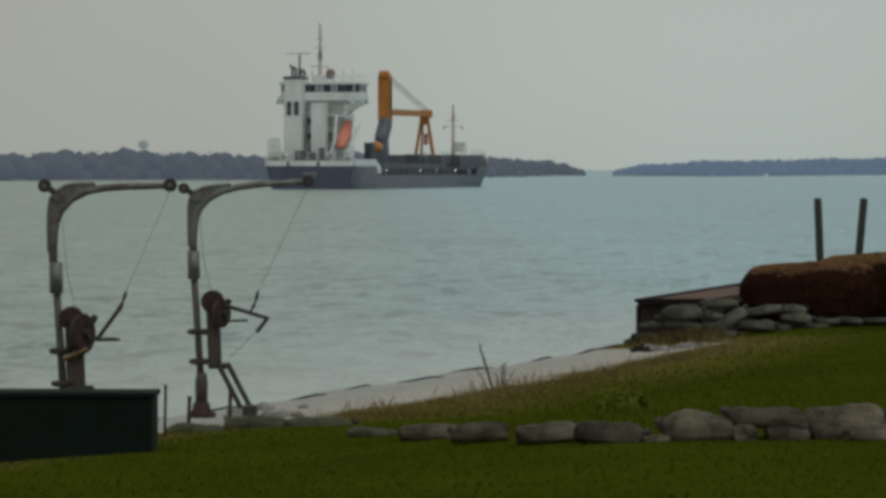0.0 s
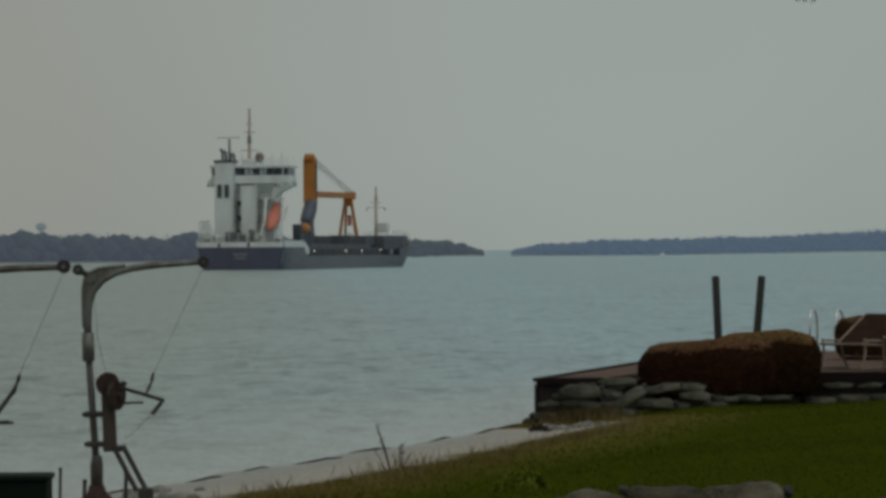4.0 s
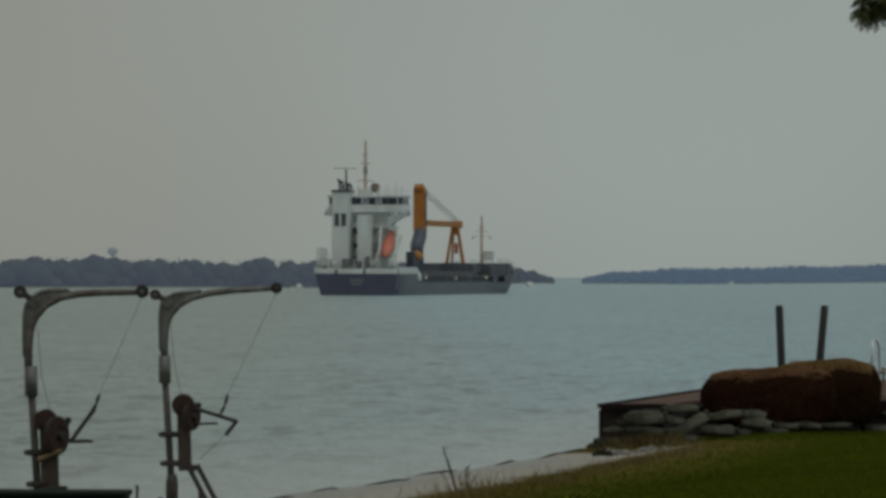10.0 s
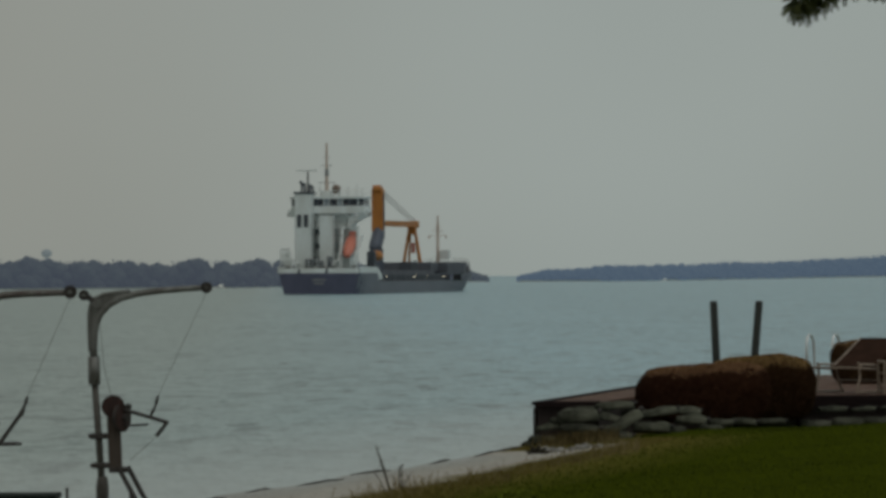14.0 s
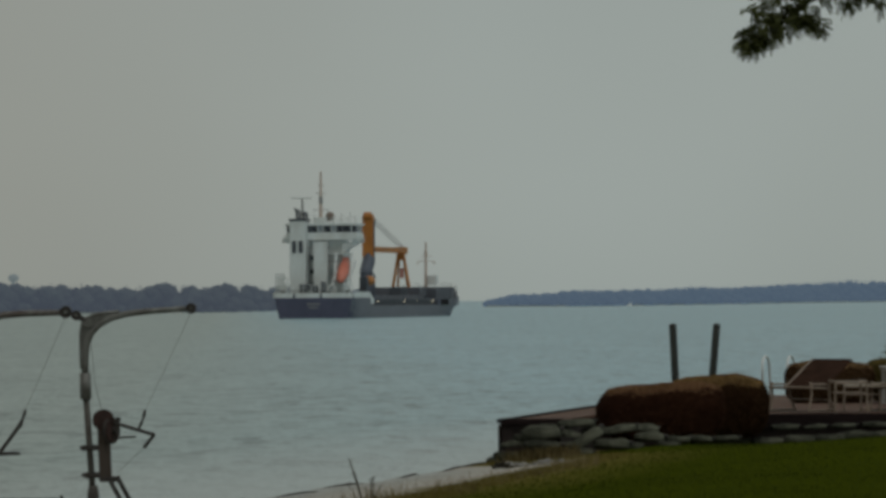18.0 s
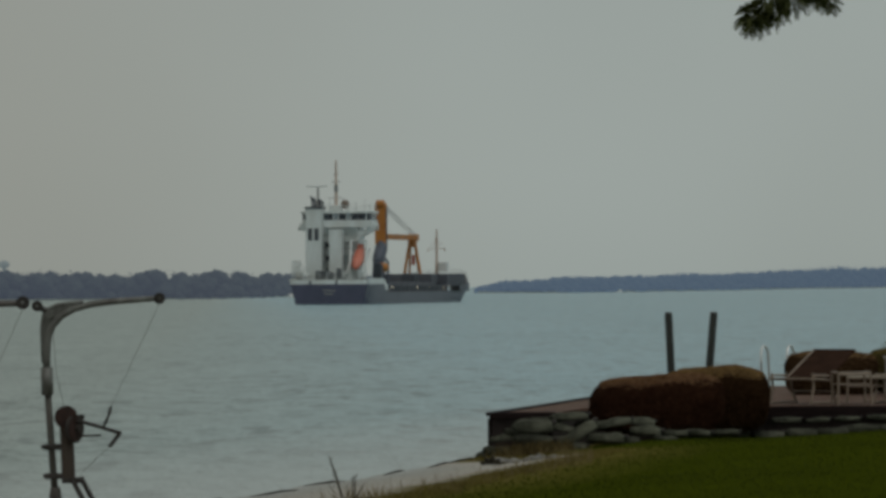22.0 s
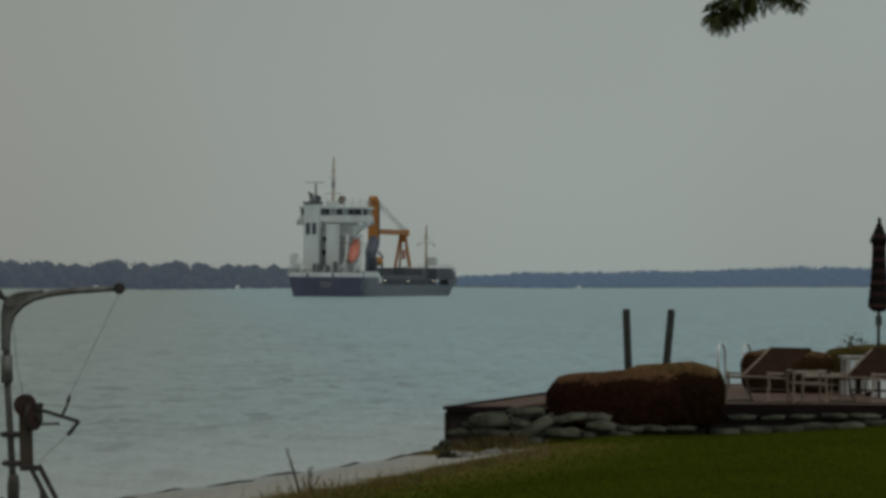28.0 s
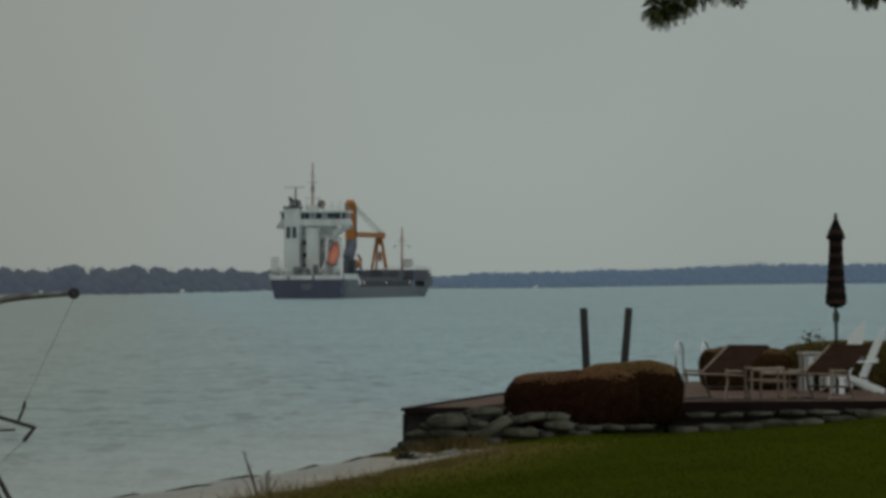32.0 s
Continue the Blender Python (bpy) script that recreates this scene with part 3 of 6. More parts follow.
# ---- the cargo ship: x to starboard, y to the bow, z up from the waterline ----
def build_ship():
    # navy, dark and hatch tones are lifted and blued: distance haze painted in
    navy = mat("hull_navy", (0.085, 0.09, 0.145), (0.062, 0.067, 0.108), rough=0.55, scale=0.5, bscale=4, bump=0.05, stretch=(1, 1, 0.3))
    # the transom's paint made paler: the side's brighter light is in the colour
    grey = mat("hull_side_lit", (0.14, 0.15, 0.18), (0.112, 0.12, 0.145), rough=0.55, scale=0.3, bscale=3, bump=0.05, stretch=(1, 0.4, 1))
    white = mat("ship_white", (0.74, 0.78, 0.78), (0.6, 0.62, 0.6), rough=0.5, scale=0.6, bscale=5, bump=0.05, stretch=(1, 1, 0.25))
    dark = mat("ship_dark", (0.075, 0.084, 0.1), (0.045, 0.052, 0.065), rough=0.7, scale=0.5, bscale=5)
    coam = mat("hatch_grey", (0.11, 0.118, 0.14), (0.075, 0.08, 0.098), rough=0.6, scale=0.4, bscale=4)
    deckm = mat("deck_green", (0.09, 0.12, 0.1), (0.06, 0.08, 0.07), rough=0.8, scale=0.6)
    orange = mat("crane_orange", (0.5, 0.19, 0.03), (0.36, 0.13, 0.025), rough=0.55, scale=0.5, bscale=5)
    slate = mat("crane_slate", (0.11, 0.13, 0.17), (0.08, 0.09, 0.12), rough=0.6, scale=0.6, bscale=5)
    red = mat("lifeboat_orange", (0.64, 0.21, 0.145), (0.54, 0.17, 0.12), rough=0.45, scale=0.8, bscale=6, bump=0.02)
    glass = mat("bridge_glass", (0.03, 0.038, 0.055), (0.02, 0.026, 0.04), rough=0.1, scale=0.4, bump=0)
    steel = mat("ship_steel", (0.3, 0.3, 0.29), (0.2, 0.2, 0.2), rough=0.6)
    tan = mat("mast_tan", (0.62, 0.5, 0.43), (0.5, 0.4, 0.34), rough=0.6)
    lamp = mat("deck_lamp", (1.0, 0.88, 0.62), emit=1.3, bump=0)
    s = thing("cargo_ship", pose(0, 0, 0), "navy and grey cargo ship with white superstructure and orange crane", "ship")
    # hull: stations y, half beam at deck, at waterline, top of side
    st = [(-5.7, 6.2, 5.4, 3.2), (-2, 6.5, 6.2, 3.2), (6.5, 6.5, 6.5, 3.2), (8.5, 6.5, 6.5, 1.95), (20, 6.5, 6.5, 1.95), (40, 6.5, 6.5, 1.95), (62, 6.5, 6.4, 1.95),
          (77, 6.4, 5.9, 2.0), (84, 6.15, 4.9, 3.2), (89, 5.4, 4.0, 3.7), (94, 3.8, 2.4, 4.0), (97.2, 1.9, 1.0, 4.3), (99.2, 0.3, 0.05, 4.5)]
    V, F = [], []
    for y, wd, ww, zt in st:
        for sx in (1, -1):
            V += [(sx * wd, y, zt), (sx * (wd * 0.6 + ww * 0.4), y, zt * 0.5), (sx * ww, y, 0.0), (sx * ww * 0.9, y, -1.2)]
    for i in range(len(st) - 1):
        for h in (0, 4):
            for k in range(3):
                a = i * 8 + h + k
                q = (a, a + 1, a + 9, a + 8)
                F.append(q if h == 0 else q[::-1])
    soup("hull", V, F, grey, s, "hull side, its brighter light painted in as slate grey")
    part("transom", prism(B(), [(-6.2, 3.2), (6.2, 3.2), (5.8, 1.5), (5.4, 0), (4.6, -1.1), (-4.6, -1.1), (-5.4, 0), (-5.8, 1.5)], "y", -5.78, -5.6), navy, s, "navy blue transom")
    for sx in (1, -1):
        part("quarter_plate", soup_quad([(sx * 6.215, -5.75, 3.2), (sx * 5.815, -5.75, 1.55), (sx * 5.42, -5.75, 0.0), (sx * 5.8, -4.3, 0.0), (sx * 6.15, -4.3, 1.55), (sx * 6.36, -4.3, 3.2)]), navy, s, "navy blue stern quarter")
    nm = B()
    for k in range(7):
        box(nm, (-0.9 + k * 0.3, -5.8, 2.2), (0.2, 0.02, 0.34))
    part("name_bars", nm, steel, s, "white name lettering as plain bars")
    part("port_bars", box(B(), (0, -5.8, 1.65), (1.5, 0.02, 0.2)), steel, s, "white home port lettering as a plain bar")
    part("poop_deck", prism(B(), [(-6.1, -5.6), (6.1, -5.6), (6.4, -2), (6.4, 8.3), (-6.4, 8.3), (-6.4, -2)], "z", 3.05, 3.2), deckm, s)
    part("main_deck", box(B(), (0, 42, 1.9), (12.9, 68, 0.1)), deckm, s)
    part("forecastle_deck", prism(B(), [(-6.2, 76), (6.2, 76), (5.9, 84), (5.2, 89), (3.6, 94), (0.2, 98.6), (-3.6, 94), (-5.2, 89), (-5.9, 84)], "z", 3.0, 3.2), deckm, s)
    # stern bulwark with fairlead gaps
    for x0, x1 in ((-6.25, -3.3), (-2.9, 1.0), (1.35, 6.25)):
        part("bulwark", box(B(), ((x0 + x1) / 2, -5.7, 3.56), (x1 - x0, 0.12, 0.74), bev=0.03), white, s)
    part("bulwark", box(B(), (6.42, 0.4, 3.66), (0.12, 12.0, 0.95), bev=0.03), white, s)
    part("bulwark", box(B(), (-6.42, 0.4, 3.66), (0.12, 12.0, 0.95), bev=0.03), white, s)
    part("bulwark", prism(B(), [(6.4, 4.13), (9.6, 3.0), (9.6, 2.2), (6.4, 2.2)], "x", 6.38, 6.5), white, s, "sloping end of the white stern bulwark")
    for x in (-3.1, 1.18):
        part("fairlead", box(B(), (x, -5.72, 3.5), (0.36, 0.16, 0.55), bev=0.06), coam, s)
    # side passage with its lamps
    part("coaming", box(B(), (0, 37.5, 2.45), (11.0, 55, 1.0)), dark, s, "dark hatch coaming behind the side passage")
    for sx in (1, -1):
        part("side_rail", box(B(), (sx * 6.42, 38, 2.98), (0.12, 56, 0.16)), coam, s)
        for k in range(15):
            part("stanchion", box(B(), (sx * 6.42, 11 + k * 3.85, 2.45), (0.1, 0.18, 1.0)), coam, s)
    for y in (14.6, 36.5, 47.5, 61):
        part("deck_lamp", ball(B(), (6.1, y, 2.62), (0.09, 0.09, 0.09), 8, 6), lamp, s, "warm glowing deck lamp")
    # hatch covers and forward cargo block
    for k in range(8):
        part("hatch_cover", box(B(), (0, 14 + k * 6.2, 3.25), (9.6, 6.0, 0.7), bev=0.08), coam, s)
    for k in range(2):
        part("raised_cover", box(B(), (0.4, 58.6 + k * 3.3, 4.2), (8.6, 3.1, 1.4), bev=0.06), coam, s)
    part("vent_post", rod(B(), (2.6, 54.5, 3.5), (2.6, 54.5, 5.3), 0.3, 0.34, 8), white, s, "pale vent post")
    for k in range(5):
        w = 12.3 - (0.6 if k == 3 else 1.8 if k == 4 else 0)
        part("cargo_block", box(B(), (0, 66.5 + k * 4.5, 3.95), (w, 4.4, 2.1 if k > 0 else 1.9), bev=0.06), coam, s, "dark grey covered cargo block")
    for y in (47.6, 50.2):
        part("deck_winch", box(B(), (2.6, y, 4.25), (2.2, 1.8, 1.5), bev=0.2), dark, s)
    for k in range(6):
        part("cover_rib", box(B(), (6.2, 66 + k * 2.3, 3.95), (0.12, 0.14, 2.0)), coam, s)
    # bow rails
    bow = [(5.6, 87, 3.9), (4.7, 91, 4.4), (3.0, 95, 4.7), (0.5, 98.8, 4.9)]
    for sx in (1, -1):
        for dz in (0.45, 0.9):
            part("bow_rail", tube(B(), [(sx * x, y, z + dz) for x, y, z in bow], 0.06, 6), white, s)
        for x, y, z in bow:
            part("bow_post", rod(B(), (sx * x, y, z - 0.5), (sx * x, y, z + 0.95), 0.06, n=6), white, s)
        part("bow_bulwark", soup_quad([(sx * 6.08, 84.5, 2.4), (sx * 5.38, 89, 3.4), (sx * 3.8, 94, 4.0), (sx * 3.75, 94, 4.6), (sx * 5.3, 89, 4.2), (sx * 6.0, 84.5, 3.4)]), grey, s)
    for sx in (1, -1):
        part("bow_plating", prism(B(), [(76.5, 1.9), (86, 1.9), (86, 3.4), (83, 3.3), (76.5, 2.9)], "x", min(sx * 6.12, sx * 6.0), max(sx * 6.12, sx * 6.0)), grey, s, "bow plating, its brighter light painted in as slate grey")
    # foremast
    part("foremast", rod(B(), (0, 87, 3), (0, 87, 13.0), 0.32, 0.16, 10), tan, s, "tan foremast")
    part("foremast_top", rod(B(), (0, 87, 10.6), (0, 87, 11.4), 0.3, 0.3, 8), tan, s)
    for z, w in ((9.6, 3.6), (10.4, 2.4)):
        part("crosstree", box(B(), (0, 87, z), (w * 0.85, 0.1, 0.1)), tan, s)
    for x in (-1.5, 1.5):
        part("mast_lamp", box(B(), (x, 87, 9.3), (0.25, 0.25, 0.4)), tan, s)
    part("mast_house", box(B(), (1.35, 86.2, 6.3), (1.7, 1.6, 1.6), bev=0.1), white, s, "white mast house")
    # superstructure
    sup = part("deckhouse", box(B(), (-0.6, 2.4, 7.7), (8.4, 5.2, 9.0)), white, s, "white deckhouse of four storeys")
    for z in (5.85, 8.0, 10.1):
        part("deck_edge", box(B(), (-0.5, 1.6, z), (8.5, 6.6, 0.12)), white, sup)
        for x in (-1.6, 2.3, 4.6):
            part("rail", rod(B(), (x - 0.8, -2.3, z + 0.9), (x + 0.8, -2.3, z + 0.9), 0.04, n=6), steel, sup)
    for z in (4.9, 7.0, 9.1):
        for x in (-1.4,):
            part("window", box(B(), (x, -0.22, z + 0.35), (0.55, 0.06, 0.7)), glass, sup)
    for y in (0.6, 2.3, 4.0):
        for z in (7.2, 9.3):
            part("window", box(B(), (3.62, y, z), (0.06, 0.6, 0.7)), glass, sup)
    part("door", box(B(), (-1.2, -0.23, 4.25), (0.9, 0.08, 2.0)), steel, sup)
    part("stair_trunk", box(B(), (0.45, -2.1, 7.6), (2.1, 1.5, 8.6), bev=0.04), white, s, "white stair trunk")
    fun = part("funnel_casing", box(B(), (-3.0, -1.9, 9.2), (2.5, 3.6, 12.2), bev=0.08), white, s, "tall white funnel casing")
    part("funnel_top", box(B(), (-3.0, -1.9, 15.4), (2.7, 3.8, 0.35), bev=0.05), dark, fun, "black funnel top")
    for x in (-3.5, -2.45):
        part("louvre", box(B(), (x, -3.72, 11.15), (0.66, 0.08, 1.9)), dark, fun, "black louvre")
        for k in range(6):
            part("louvre_slat", box(B(), (x, -3.77, 10.4 + k * 0.3), (0.64, 0.05, 0.07)), coam, fun)
    for x, y, h in ((-3.4, -2.2, 1.7), (-3.2, -1.0, 1.5), (-2.3, -1.8, 1.3), (-2.1, -0.6, 1.1)):
        part("exhaust_pipe", tube(B(), [(x, y, 15.5), (x, y, 15.5 + h * 0.7), (x - 0.25, y - 0.2, 15.5 + h)], 0.19, 8), dark, fun)
    # wheelhouse
    wh = part("wheelhouse", box(B(), (0.4, 0.9, 12.85), (11.4, 4.8, 1.15), bev=0.05), white, s, "white wheelhouse with wrap-round windows")
    part("window_band", box(B(), (0.4, 0.9, 13.98), (11.1, 4.5, 1.15)), mat("band_grey", (0.3, 0.34, 0.38), (0.24, 0.27, 0.31), rough=0.35), wh)
    for x0, x1 in ((-5.1, -4.6), (-2.2, -1.25), (-1.15, -0.2), (0.75, 1.9), (2.6, 3.75), (3.85, 5.0), (5.25, 5.85)):
        part("pane", box(B(), ((x0 + x1) / 2, -1.38, 13.98), (x1 - x0, 0.08, 1.02)), glass, wh, "dark window pane")
    for y in (-0.6, 0.7, 2.0):
        part("pane", box(B(), (5.98, y, 14.05), (0.08, 1.1, 0.8)), glass, wh, "dark window pane")
    for x in (-5.2, -2.45, -0.2, 0.7, 2.0, 2.7, 5.25):
        part("mullion", box(B(), (x, -1.4, 14.05), (0.16, 0.1, 0.95)), white, wh)
    part("wheelhouse_roof", box(B(), (0.4, 0.9, 14.68), (11.7, 5.2, 0.38), bev=0.06), white, wh)
    for sx in (1, -0.86):
        part("bridge_wing", box(B(), (sx * 5.9, 0.2, 12.35), (1.5, 2.6, 1.1), bev=0.1), white, wh)
        part("wing_light", box(B(), (sx * 6.75, -0.8, 12.1), (0.35, 0.5, 0.6)), steel, wh)
    part("wing_underside", prism(B(), [(3.6, 11.9), (6.4, 11.9), (4.9, 11.1), (3.6, 10.2)], "y", -1.0, 1.2), white, wh)
    # monkey island
    part("mast", rod(B(), (0, 0, 14.7), (0, 0, 23.0), 0.3, 0.16, 10), tan, s, "tan signal mast")
    part("mast_collar", rod(B(), (0, 0, 18.0), (0, 0, 19.1), 0.34, 0.3, 8), steel, s)
    part("mast_foot", box(B(), (0, 0, 15.3), (1.8, 1.6, 0.9), bev=0.1), white, s)
    for z, w in ((17.0, 2.6), (19.6, 1.6), (20.8, 1.0)):
        part("yard", box(B(), (0, 0, z), (w, 0.1, 0.1)), steel, s)
    part("radome", ball(B(), (1.4, 0.4, 15.95), (0.7, 0.65, 0.75), 14, 10), mat("radome_brown", (0.2, 0.15, 0.12)), s, "dark brown aerial dome", True)
    part("radome_stand", rod(B(), (1.9, 0.4, 14.7), (1.9, 0.4, 16.1), 0.25, n=8), white, s)
    part("radar_post", rod(B(), (-3.1, 0.6, 15.0), (-3.1, 0.6, 18.7), 0.22, 0.16, 8), steel, s)
    part("radar_scanner", box(B(), (-3.3, 0.6, 18.85), (3.4, 0.22, 0.22)), white, s)
    for x, h in ((3.2, 1.6), (4.6, 1.9), (5.4, 1.2), (0.9, 2.0), (-1.2, 1.7)):
        part("whip_aerial", rod(B(), (x, 0.5, 14.8), (x, 0.5, 14.9 + h), 0.05, 0.03, 6), steel, s)
    for z in (15.3, 15.75):
        part("top_rail", tube(B(), [(-1.9, -1.6, z), (6.0, -1.6, z), (6.0, 3.3, z)], 0.035, 5), white, s)
    for k in range(7):
        part("top_rail_post", rod(B(), (-1.9 + k * 1.3, -1.6, 14.8), (-1.9 + k * 1.3, -1.6, 15.75), 0.035, n=5), white, s)
    # free-fall lifeboat on its ramp
    tilt = Matrix.Rotation(radians(32), 4, "X")
    lb = part("lifeboat", lathe_y(B(), [(0.15, -3.3), (0.6, -2.7), (0.88, -1.4), (0.92, 0.6), (0.8, 2.0), (0.4, 2.7)], 14, Matrix.Translation((4.1, -2.3, 7.4)) @ tilt), red, s, "orange free-fall lifeboat", True)
    part("lifeboat_tower", box(B(), (4.1, -0.6, 9.0), (1.0, 0.9, 0.9), rot=tilt, bev=0.15), red, lb)
    for x in (2.85, 5.35):
        part("ramp_beam", box(B(), (x, -2.3, 6.9), (0.26, 7.4, 0.3), rot=tilt), white, s)
        part("ramp_leg", box(B(), (x, -4.4, 4.6), (0.24, 0.24, 2.9)), white, s)
        part("ramp_leg", rod(B(), (x, -3.9, 3.2), (x - 0.1, -1.6, 10.2), 0.22, n=6), white, s)
    part("ramp_head", box(B(), (4.1, -1.2, 10.1), (2.7, 0.25, 0.25)), white, s)
    # aft deck gear
    for x, w, h in ((-1.7, 1.5, 1.3), (-0.2, 1.1, 1.0), (1.3, 0.7, 1.6)):
        part("mooring_winch", box(B(), (x, -4.2, 3.2 + h / 2 + 0.9), (w, 1.2, h), bev=0.2), dark, s)
        part("winch_bed", box(B(), (x, -4.2, 3.65), (w * 1.1, 1.4, 0.9), bev=0.05), steel, s)
    for k in range(5):
        part("side_frame", rod(B(), (-6.2, -4.5 + k * 1.4, 4.1), (-6.2, -4.5 + k * 1.4, 6.9), 0.07, n=6), white, s)
    for z in (5.0, 5.9, 6.9):
        part("side_frame_bar", rod(B(), (-6.2, -4.6, z), (-6.2, 1.2, z), 0.07, n=6), white, s)
    for k in range(4):
        part("stern_frame", rod(B(), (-6.2 + 0.62 * k, -4.8, 3.9), (-6.2 + 0.62 * k, -4.8, 6.9 - 0.25 * k), 0.08, n=6), white, s)
    for z in (4.7, 5.5, 6.3):
        part("stern_frame_bar", rod(B(), (-6.2, -4.8, z), (-4.3, -4.8, z), 0.07, n=6), white, s)
    part("provision_crate", box(B(), (-5.3, -3.2, 4.6), (1.1, 1.4, 1.3), bev=0.08), white, s)
    # mooring gear on the open stern
    for x in (-5.0, -0.6, 2.2, 5.2):
        for dx in (-0.22, 0.22):
            part("bollard", rod(B(), (x + dx, -5.2, 3.2), (x + dx, -5.2, 4.35), 0.16, 0.2, 8), steel, s)
    for x, z in ((-3.6, 4.5), (-1.9, 4.7), (2.4, 4.6), (5.5, 4.4)):
        part("vent_cowl", tube(B(), [(x, -4.4, 3.2), (x, -4.4, z), (x, -4.7, z + 0.3)], [0.18, 0.18, 0.28], 8), white, s)
    for z in (4.4, 4.85, 5.3):
        part("stern_rail", rod(B(), (-4.3, -5.4, z), (6.2, -5.4, z), 0.035, n=5), white, s)
    for k in range(9):
        part("stern_rail_post", rod(B(), (-4.3 + 1.31 * k, -5.4, 3.6), (-4.3 + 1.31 * k, -5.4, 5.3), 0.04, n=5), white, s)
    part("vent_house", box(B(), (5.6, 6.2, 4.9), (1.2, 1.6, 3.2), bev=0.1), dark, s)
    part("rescue_boat", ball(B(), (5.4, 11.0, 5.9), (0.9, 2.3, 0.8), 12, 8), orange, s, "orange rescue boat", True)
    part("rescue_davit", tube(B(), [(5.9, 12.6, 3.0), (5.9, 12.6, 6.8), (5.6, 11.4, 7.4)], 0.2, 8), slate, s)
    # deck crane on the port side, its jib laid forward on a crutch
    cx, cy = -4.6, 58.5
    part("crane_pedestal", lathe(B(), [(1.25, 2.9), (1.2, 4.2), (1.02, 7.3)], 16, (cx - 0.1, cy - 1.1, 0)), slate, s, "slate blue crane pedestal")
    part("crane_knee", tube(B(), [(cx - 0.15, cy - 1.3, 7.1), (cx - 0.1, cy - 1.1, 7.7), (cx + 0.15, cy - 0.1, 9.4), (cx + 0.2, cy + 0.3, 10.4)], [1.05, 1.1, 1.1, 1.0], 14), slate, s, "slate blue slewing column")
    bm = B()
    prism(bm, [(cx - 0.85, 10.1), (cx + 1.0, 10.1), (cx + 0.98, 16.9), (cx + 0.66, 17.5), (cx - 0.5, 17.6), (cx - 0.85, 17.0)], "y", cy - 0.6, cy + 1.2)
    tw = part("crane_tower", bm, orange, s, "orange crane tower")
    part("tower_sheave", rod(B(), (cx - 0.6, cy - 0.3, 17.1), (cx + 0.7, cy - 0.3, 17.1), 0.7, n=14), orange, tw)
    part("tower_ladder", box(B(), (cx + 1.08, cy + 0.2, 13.4), (0.1, 0.5, 6.0)), dark, tw)
    ex, ey = -3.35, 82.0
    run = Vector((ex - cx, ey - cy, 0))
    turn = Matrix.Rotation(-math.atan2(run.x, run.y), 4, "Z")
    mid = Vector(((cx + ex) / 2, (cy + ey) / 2, 11.5))
    off = turn @ Vector((0.6, 0, 0))
    for sg in (-1, 1):
        part("jib_beam", box(B(), mid + off * sg, (0.35, run.length, 0.9), rot=turn), orange, s)
    for k in range(8):
        part("jib_brace", box(B(), Vector((cx, cy, 11.5)) + run * (0.1 + 0.115 * k), (1.2, 0.3, 0.5), rot=turn), orange, s)
    part("jib_head", box(B(), (ex, ey + 0.4, 11.5), (1.7, 1.5, 1.2), rot=turn, bev=0.15), orange, s)
    for x in (-0.55, -0.2, 0.2, 0.55):
        part("hoist_wire", rod(B(), (cx + x, cy + 0.8, 17.2), (ex + x, ey, 12.1), 0.045, n=5), steel, s)
    for sx in (-1, 1):
        part("crutch_leg", rod(B(), (ex + sx * 0.45, ey - 0.9, 11.0), (ex + sx * 1.45, ey - 0.9, 4.9), 0.24, 0.28, 8), orange, s)
        part("crutch_leg", rod(B(), (ex + sx * 0.3, ey - 0.7, 11.0), (ex + sx * 0.9, ey + 0.9, 4.9), 0.18, 0.2, 8), orange, s)
    part("crutch_head", box(B(), (ex, ey - 0.8, 10.4), (1.4, 1.2, 1.3), bev=0.1), orange, s)
    part("hook_block", box(B(), (ex, ey + 0.1, 7.5), (0.6, 0.6, 1.8), bev=0.15), red, s)
    return s


def soup_quad(pts):
    bm = B()
    bm.faces.new([bm.verts.new(p) for p in pts])
    return bm


def lathe_y(bm, prof, n, m):
    lathe(bm, prof, n)
    bmesh.ops.transform(bm, matrix=m @ Matrix.Rotation(radians(-90), 4, "X"), verts=bm.verts[:])
    return bm


ship = build_ship()
ship.scale = (0.922, 0.922, 0.925)

# ---- boat davits on the near shore ----
galv = mat("galvanised", (0.2, 0.205, 0.195), (0.07, 0.064, 0.056), rough=0.5, metal=0.2, scale=6, bscale=60, stretch=(1, 1, 0.4))
rust = mat("rusty_iron", (0.06, 0.028, 0.023), (0.026, 0.014, 0.012), rough=0.85, scale=12, bscale=90, bump=0.5)
iron = mat("dark_iron", (0.05, 0.042, 0.038), (0.03, 0.026, 0.024), rough=0.75, scale=10, bscale=90, bump=0.3)
wood_g = mat("grey_timber", (0.09, 0.068, 0.055), (0.042, 0.032, 0.026), rough=0.85, scale=5, bscale=50, stretch=(6, 6, 0.6), bump=0.4)
pole_m = mat("old_pole_iron", (0.105, 0.1, 0.088), (0.05, 0.043, 0.037), rough=0.75, scale=9, bscale=70, stretch=(1, 1, 0.4), bump=0.3)
arm_rust = mat("rust_flecked_zinc", (0.17, 0.165, 0.155), (0.05, 0.026, 0.02), rough=0.6, scale=9, bscale=50)
wire = mat("wire_rope", (0.2, 0.2, 0.19), rough=0.5, metal=0.5)
GROUP_D = "pair of boat davits"


